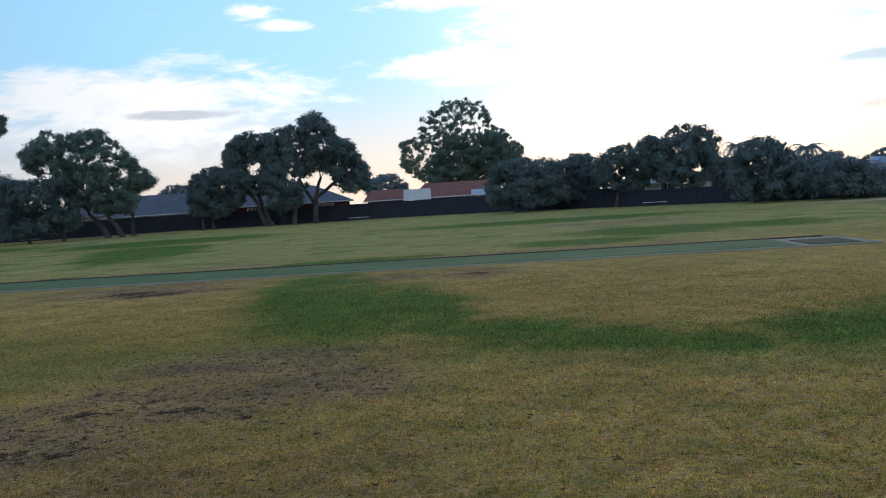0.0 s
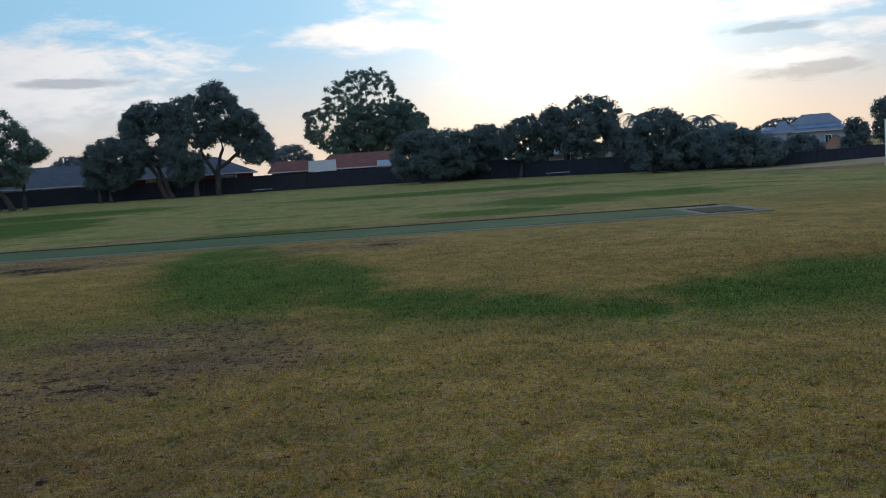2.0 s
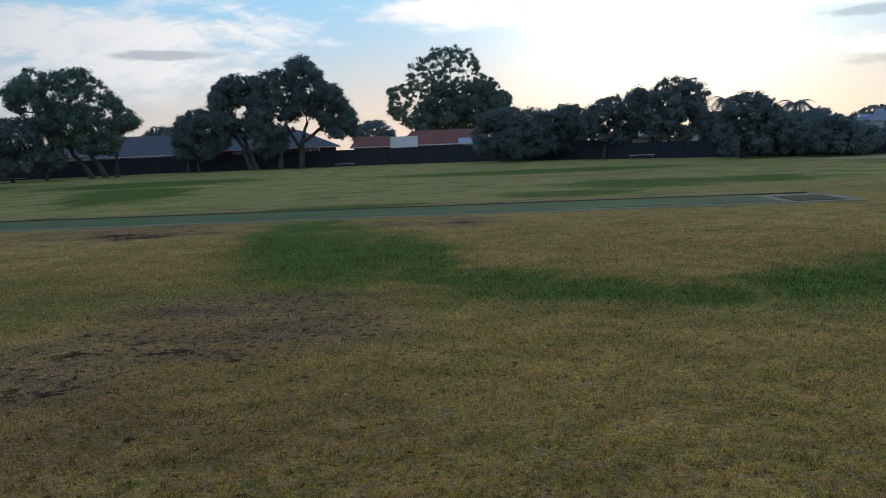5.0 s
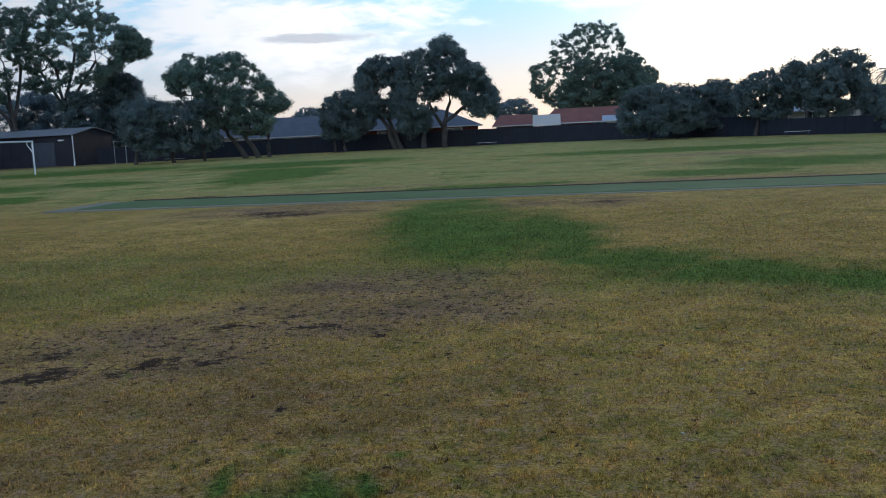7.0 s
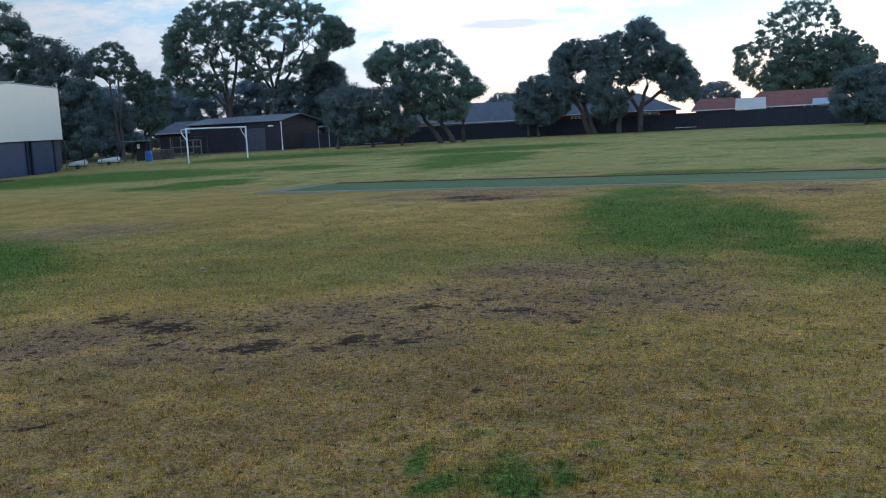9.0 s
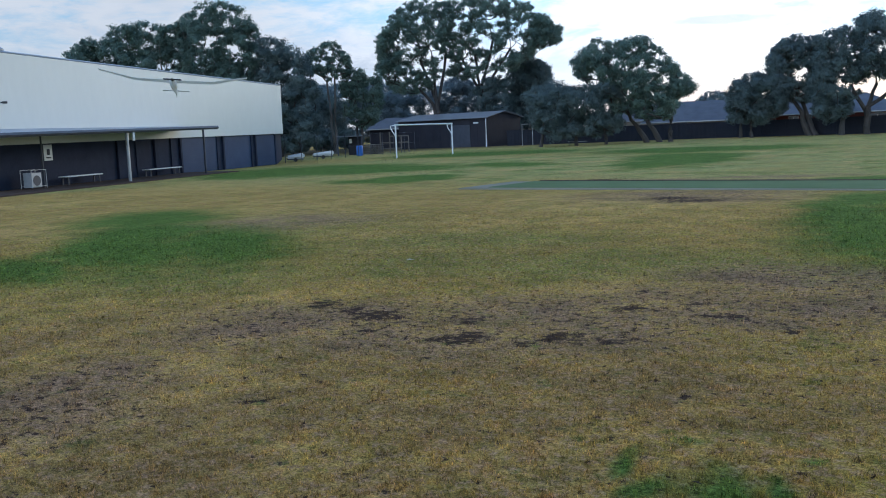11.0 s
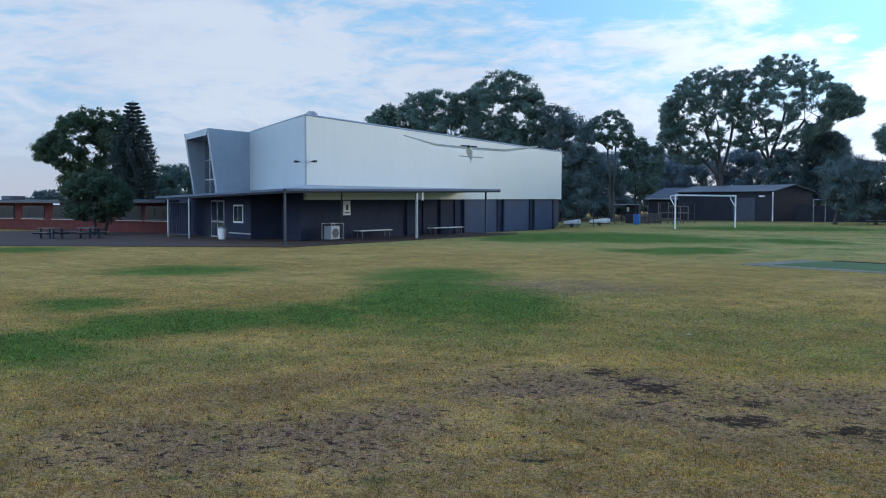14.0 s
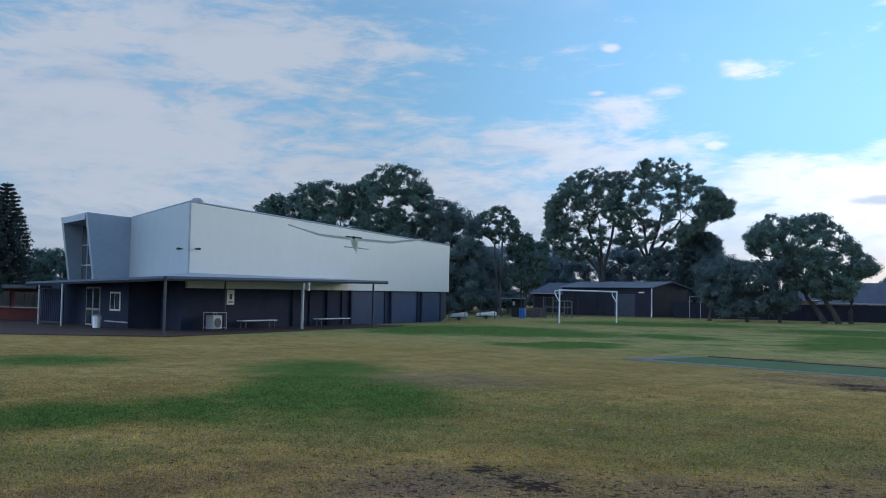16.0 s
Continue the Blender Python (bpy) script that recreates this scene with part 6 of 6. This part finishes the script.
def yard():
    # open shelter
    p = spot(-38.1, 86)
    s = thing("shelter", (p.x, p.y, 0), 38, "small open steel shelter in the works yard", "shelter")
    part("roof", boxes(((-1.2, -1, 1.72), (1.2, 1, 1.79), 0.01)), "shed_roof", s)
    part("back_wall", boxes(((-0.1, 0.86, 0), (1.1, 0.9, 1.7), 0.005)), "shed_wall", s)
    part("notice", boxes(((-0.02, 0.80, 1.1), (0.22, 0.855, 1.5), 0.005)), "white_paint", s)
    for x in (-1.08, 1.08):
        for y in (-0.9, 0.9):
            part("post", boxes(((x - 0.04, y - 0.04, -0.05), (x + 0.04, y + 0.04, 1.72))), "dark_trim", s)
    # drum
    p = spot(-37.5, 83)
    d = thing("barrel", (p.x, p.y, 0), 0, "blue plastic barrel in the works yard", "barrel")
    bm = bmesh.new()
    tube(bm, [(0, 0, 0), (0, 0, 0.1), (0, 0, 0.45), (0, 0, 0.8), (0, 0, 0.9)], [0.26, 0.30, 0.31, 0.30, 0.26], 14)
    part("drum", bm, "blue_plastic", d)
    # upturned white boats of trailers: covered trailers
    for az, dist, L in ((-41.43, 71.5, 1.35), (-39.75, 77.5, 1.75)):
        p = spot(az, dist)
        t2 = thing("trailer", (p.x, p.y, 0), 40, "low trailer under a pale cover beside the fence", "trailer", "covered trailers")
        bm = bmesh.new()
        prism(bm, [(-L / 2, -0.6), (L / 2, -0.6), (L / 2, 0.6), (-L / 2, 0.6)], 0.24, [0.46, 0.66, 0.66, 0.46])
        bmesh.ops.bevel(bm, geom=list(bm.edges), offset=0.1, segments=3, affect="EDGES")
        part("cover", bm, "white_paint", t2)
        part("bed", boxes(((-L / 2 + 0.05, -0.55, 0.16), (L / 2 - 0.05, 0.55, 0.24), 0.01)), "dark_trim", t2)
        for y in (-0.62, 0.62):
            bm = bmesh.new()
            tube(bm, [(0, y - 0.06, 0.15), (0, y + 0.06, 0.15)], [0.15, 0.15], 14)
            part("wheel", bm, "black", t2)
    # pallets and a trestle
    for az, dist in ((-36.95, 88), (-36.45, 88.5), (-36.7, 90.5)):
        p = spot(az, dist)
        q = thing("pallet_stack", (p.x, p.y, 0), 35 + az, "stack of weathered timber pallets", "pallets", "pallet stacks")
        for k in range(6):
            part("pallet", boxes(*[((-0.55, -0.5 + 0.24 * i, 0.16 * k), (0.55, -0.34 + 0.24 * i, 0.16 * k + 0.1), 0.005) for i in range(4)]), "wood", q)
    p = spot(-35.5, 89)
    f = thing("trestle", (p.x, p.y, 0), 33, "timber play frame behind the goal", "frame")
    for x in (-1.1, -0.2, 0.9, 1.6):
        part("post", boxes(((x - 0.05, -0.05, -0.05), (x + 0.05, 0.05, 2.0 if x < 0 else 1.6))), "wood", f)
    for z, x0, x1 in ((0.95, -1.1, 1.6), (0.4, -1.1, 0.9), (1.55, -0.2, 1.6)):
        part("rail", boxes(((x0, -0.07, z), (x1, -0.03, z + 0.1))), "wood", f)
    # wire fence of the yard
    w = thing("wire_fence", label="open wire fence round the works yard", category="fence")
    a, c = Vector((-46.0, 51.0, 0)), spot(-34.1, 88)
    n = 10
    for k in range(n + 1):
        p = a.lerp(c, k / n)
        bm = bmesh.new()
        tube(bm, [(p.x, p.y, -0.1), (p.x, p.y, 1.95)], [0.025, 0.025], 6)
        part("post", bm, "dark_trim", w)
    for z in (0.15, 0.95, 1.9):
        bm = bmesh.new()
        tube(bm, [(a.x, a.y, z), (c.x, c.y, z)], [0.005, 0.005], 4)
        part("wire", bm, "dark_trim", w)


yard()


def gate_frame(at, turn):
    f = thing("gateway", (at[0], at[1], lie(at[0], at[1])), turn, "plain steel gate frame beside the dark shed", "gate")
    for x in (-0.56, 0.56):
        bm = bmesh.new()
        tube(bm, [(x, 0, -0.1), (x, 0, 2.3)], [0.035, 0.035], 8)
        part("post", bm, "galv", f)
    bm = bmesh.new()
    tube(bm, [(-0.56, 0, 2.28), (0.56, 0, 2.28)], [0.03, 0.03], 8)
    part("rail", bm, "galv", f)


gate_frame(spot(-27.14, 101), 27)


# ---- benches along the boundary ----
def field_bench(at, turn, label):
    b = thing("bench", (at.x, at.y, lie(at.x, at.y)), turn, label, "bench", "oval benches")
    part("seat", boxes(((-0.95, -0.14, 0.34), (0.95, -0.01, 0.38), 0.008), ((-0.95, 0.01, 0.34), (0.95, 0.14, 0.38), 0.008)), "galv", b)
    for x in (-0.8, 0.8):
        part("leg", boxes(((x - 0.02, -0.12, -0.05), (x + 0.02, -0.08, 0.34)), ((x - 0.02, 0.08, -0.05), (x + 0.02, 0.12, 0.34))), "dark_trim", b)


field_bench(spot(-5.2, 90), 0, "plain aluminium bench on the far grass")
field_bench(spot(13.0, 75.5), -10, "plain aluminium bench on the far grass")
field_bench(spot(-24.1, 92), 24, "plain aluminium bench on the far grass")


# ---- model glider in flight ----
def glider():
    g = thing("model_glider", (-10.23, 9.14, 2.55), 0, "cream foam model glider in flight with cranked wings", "model aircraft")
    x_ax = Vector((0.70, -0.70, 0.12)).normalized()
    y_ax = Vector((0, 0, 1)).cross(x_ax).normalized()
    z_ax = x_ax.cross(y_ax)
    rot = Matrix((x_ax, y_ax, z_ax)).transposed().to_4x4()
    bank = Matrix.Rotation(radians(5.0), 4, Vector((-0.74, 0.67, 0.05)).normalized())
    g.matrix_world = Matrix.Translation((-10.23, 9.14, 2.55)) @ bank @ rot
    # fuselage, x forwards
    bm = bmesh.new()
    tube(bm, [(-0.72, 0, 0.0), (-0.4, 0, -0.005), (-0.05, 0, -0.015), (0.16, 0, -0.015), (0.31, 0, -0.005), (0.36, 0, 0.0)], [0.014, 0.026, 0.045, 0.05, 0.038, 0.022], 10)
    part("fuselage", bm, "white_foam", g, "white foam fuselage")
    def panel(y0, z0, c0, y1, z1, c1, sweep0, sweep1, name, mat, parent):
        bm = bmesh.new()
        rings = []
        for y, z, c, sw in ((y0, z0, c0, sweep0), (y1, z1, c1, sweep1)):
            prof = [(0.5, 0.0), (0.34, 0.045), (0.0, 0.06), (-0.5, 0.004), (-0.5, -0.004), (0.0, -0.012), (0.34, -0.02)]
            rings.append([bm.verts.new((sw + px * c, y, z + pz * c)) for px, pz in prof])
        n = 7
        for k in range(n):
            bm.faces.new((rings[0][k], rings[0][(k + 1) % n], rings[1][(k + 1) % n], rings[1][k]))
        bm.faces.new(rings[0][::-1])
        bm.faces.new(rings[1])
        return part(name, bm, mat, parent)
    for s in (1, -1):
        panel(0.0, 0.035, 0.20, s * 0.52, 0.045, 0.19, 0.05, 0.05, "wing", "foam", g)
        panel(s * 0.522, 0.045, 0.19, s * 1.0, 0.15, 0.11, 0.05, 0.03, "wing_tip", "foam", g)
        panel(0.0, 0.03, 0.10, s * 0.19, 0.03, 0.075, -0.64, -0.66, "tailplane", "white_foam", g)
    bm = bmesh.new()
    vs = [(-0.76, -0.05), (-0.58, 0.0), (-0.66, 0.17), (-0.75, 0.18)]
    f1 = [bm.verts.new((x, -0.005, z)) for x, z in vs]
    f2 = [bm.verts.new((x, 0.005, z)) for x, z in vs]
    bm.faces.new(f1)
    bm.faces.new(f2[::-1])
    for i in range(4):
        j = (i + 1) % 4
        bm.faces.new((f1[i], f2[i], f2[j], f1[j]))
    part("fin", bm, "white_foam", g)
    bm = bmesh.new()
    tube(bm, [(0.36, 0, 0), (0.40, 0, 0), (0.43, 0, 0)], [0.022, 0.02, 0.004], 10)
    sp = part("spinner", bm, "black", g)
    part("propeller", boxes(((0.385, -0.12, -0.008), (0.392, 0.12, 0.012), 0.003)), "black", sp)
    part("servo", boxes(((-0.02, -0.05, 0.03), (0.06, -0.03, 0.055))), "black", g)


glider()


# ---- small litter on the grass ----
def litter():
    rng = random.Random(77)
    me = {}
    for mat in ("dark_leaf_litter", "pale_litter"):
        bm = bmesh.new()
        vs = [(-0.05, 0, 0.004), (-0.015, 0.02, 0.018), (0.05, 0.004, 0.006), (0.0, -0.02, 0.014)]
        a = [bm.verts.new(v) for v in vs]
        c = [bm.verts.new((x, y, z + 0.003)) for x, y, z in vs]
        bm.faces.new(a[::-1])
        bm.faces.new(c)
        for i in range(4):
            j = (i + 1) % 4
            bm.faces.new((a[i], a[j], c[j], c[i]))
        m2 = bpy.data.meshes.new("fallen_leaf")
        bm.to_mesh(m2)
        bm.free()
        m2.materials.append(M[mat])
        me[mat] = m2
    for k in range(40):
        az, d = rng.uniform(-75, 32), 4 + 14 * rng.random() ** 1.5
        p = spot(az, d)
        o = new("fallen_leaf", me["dark_leaf_litter" if k % 4 else "pale_litter"])
        o.matrix_world = pose(p.x, p.y, lie(p.x, p.y), 0, 0, rng.uniform(0, 360)) @ Matrix.Scale(rng.uniform(0.3, 0.65), 4)
        tagged(o, "dry curled leaf lying on the grass" if k % 4 else "pale dry leaf lying on the grass", "leaf", "fallen leaves")
    o = new("fallen_leaf", me["pale_litter"])
    o.matrix_world = pose(-7.2, 10.4, 0.0, 0, 0, 20) @ Matrix.Scale(1.3, 4)
    tagged(o, "large pale dry leaf lying on the grass", "leaf", "fallen leaves")


litter()


# ---- grass blades over the nearest ground ----
def grass():
    rng = np.random.default_rng(8)
    n = 1150000
    r = 2.0 + 18.0 * rng.random(n) ** 1.6
    az = np.radians(rng.uniform(-90, 46, n))
    x, y = r * np.sin(az), r * np.cos(az)
    # thinned with distance, then gathered into tufts with bare ground between
    far_keep = rng.random(n) < np.clip(1.25 - (r - 3.0) / 15.0, 0.0, 1.0) * np.clip((r - 2.0) / 1.3, 0.0, 1.0) * np.clip((np.degrees(az) + 90) / 9, 0.0, 1.0) * np.clip((46 - np.degrees(az)) / 9, 0.0, 1.0)
    x, y, r = x[far_keep], y[far_keep], r[far_keep]
    n = len(x)
    wave = np.array([noise.noise(Vector((a * 7.0, b * 7.0, 0.0))) + 0.9 * noise.noise(Vector((a * 21.0, b * 21.0, 7.0))) for a, b in zip(x.tolist(), y.tolist())])
    keep = rng.random(n) < 0.55 + 1.1 * wave
    keep &= rng.random(n) > np.maximum(0.75 * inside(x, y, SOIL, 0.3), 0.4 * inside(x, y, BROWN, 0.4))
    x, y, r, wave = x[keep], y[keep], r[keep], wave[keep]
    n = len(x)
    z = np.array([lie(float(a), float(b)) for a, b in zip(x, y)])
    ang = rng.uniform(0, 2 * math.pi, n)
    h = (0.008 + 0.016 * rng.random(n)) * (1 + r / 22) * (0.9 + 0.35 * np.clip(wave, -0.4, 0.8)) * (1 + 0.35 * inside(x, y, GREEN, 0.3))
    lean = h * rng.uniform(0.1, 1.3, n)
    w = 0.0021 * (0.7 + r / 7)
    v = np.zeros((n, 3, 3))
    px, py = -np.sin(ang) * w, np.cos(ang) * w
    v[:, 0] = np.stack([x - px, y - py, z - 0.003], 1)
    v[:, 1] = np.stack([x + px, y + py, z - 0.003], 1)
    v[:, 2] = np.stack([x + np.cos(ang) * lean, y + np.sin(ang) * lean, z + h], 1)
    me = bpy.data.meshes.new("grass_blades")
    me.vertices.add(n * 3)
    me.vertices.foreach_set("co", v.reshape(-1))
    me.loops.add(n * 3)
    me.loops.foreach_set("vertex_index", np.arange(n * 3, dtype=np.int32))
    me.polygons.add(n)
    me.polygons.foreach_set("loop_start", np.arange(0, n * 3, 3, dtype=np.int32))
    me.update(calc_edges=True)
    grown(me, x, y, 3)
    me.materials.append(M["blade"])
    tagged(new("grass_blades", me), "short dry grass blades on the oval", "grass", kind="stuff")


grass()
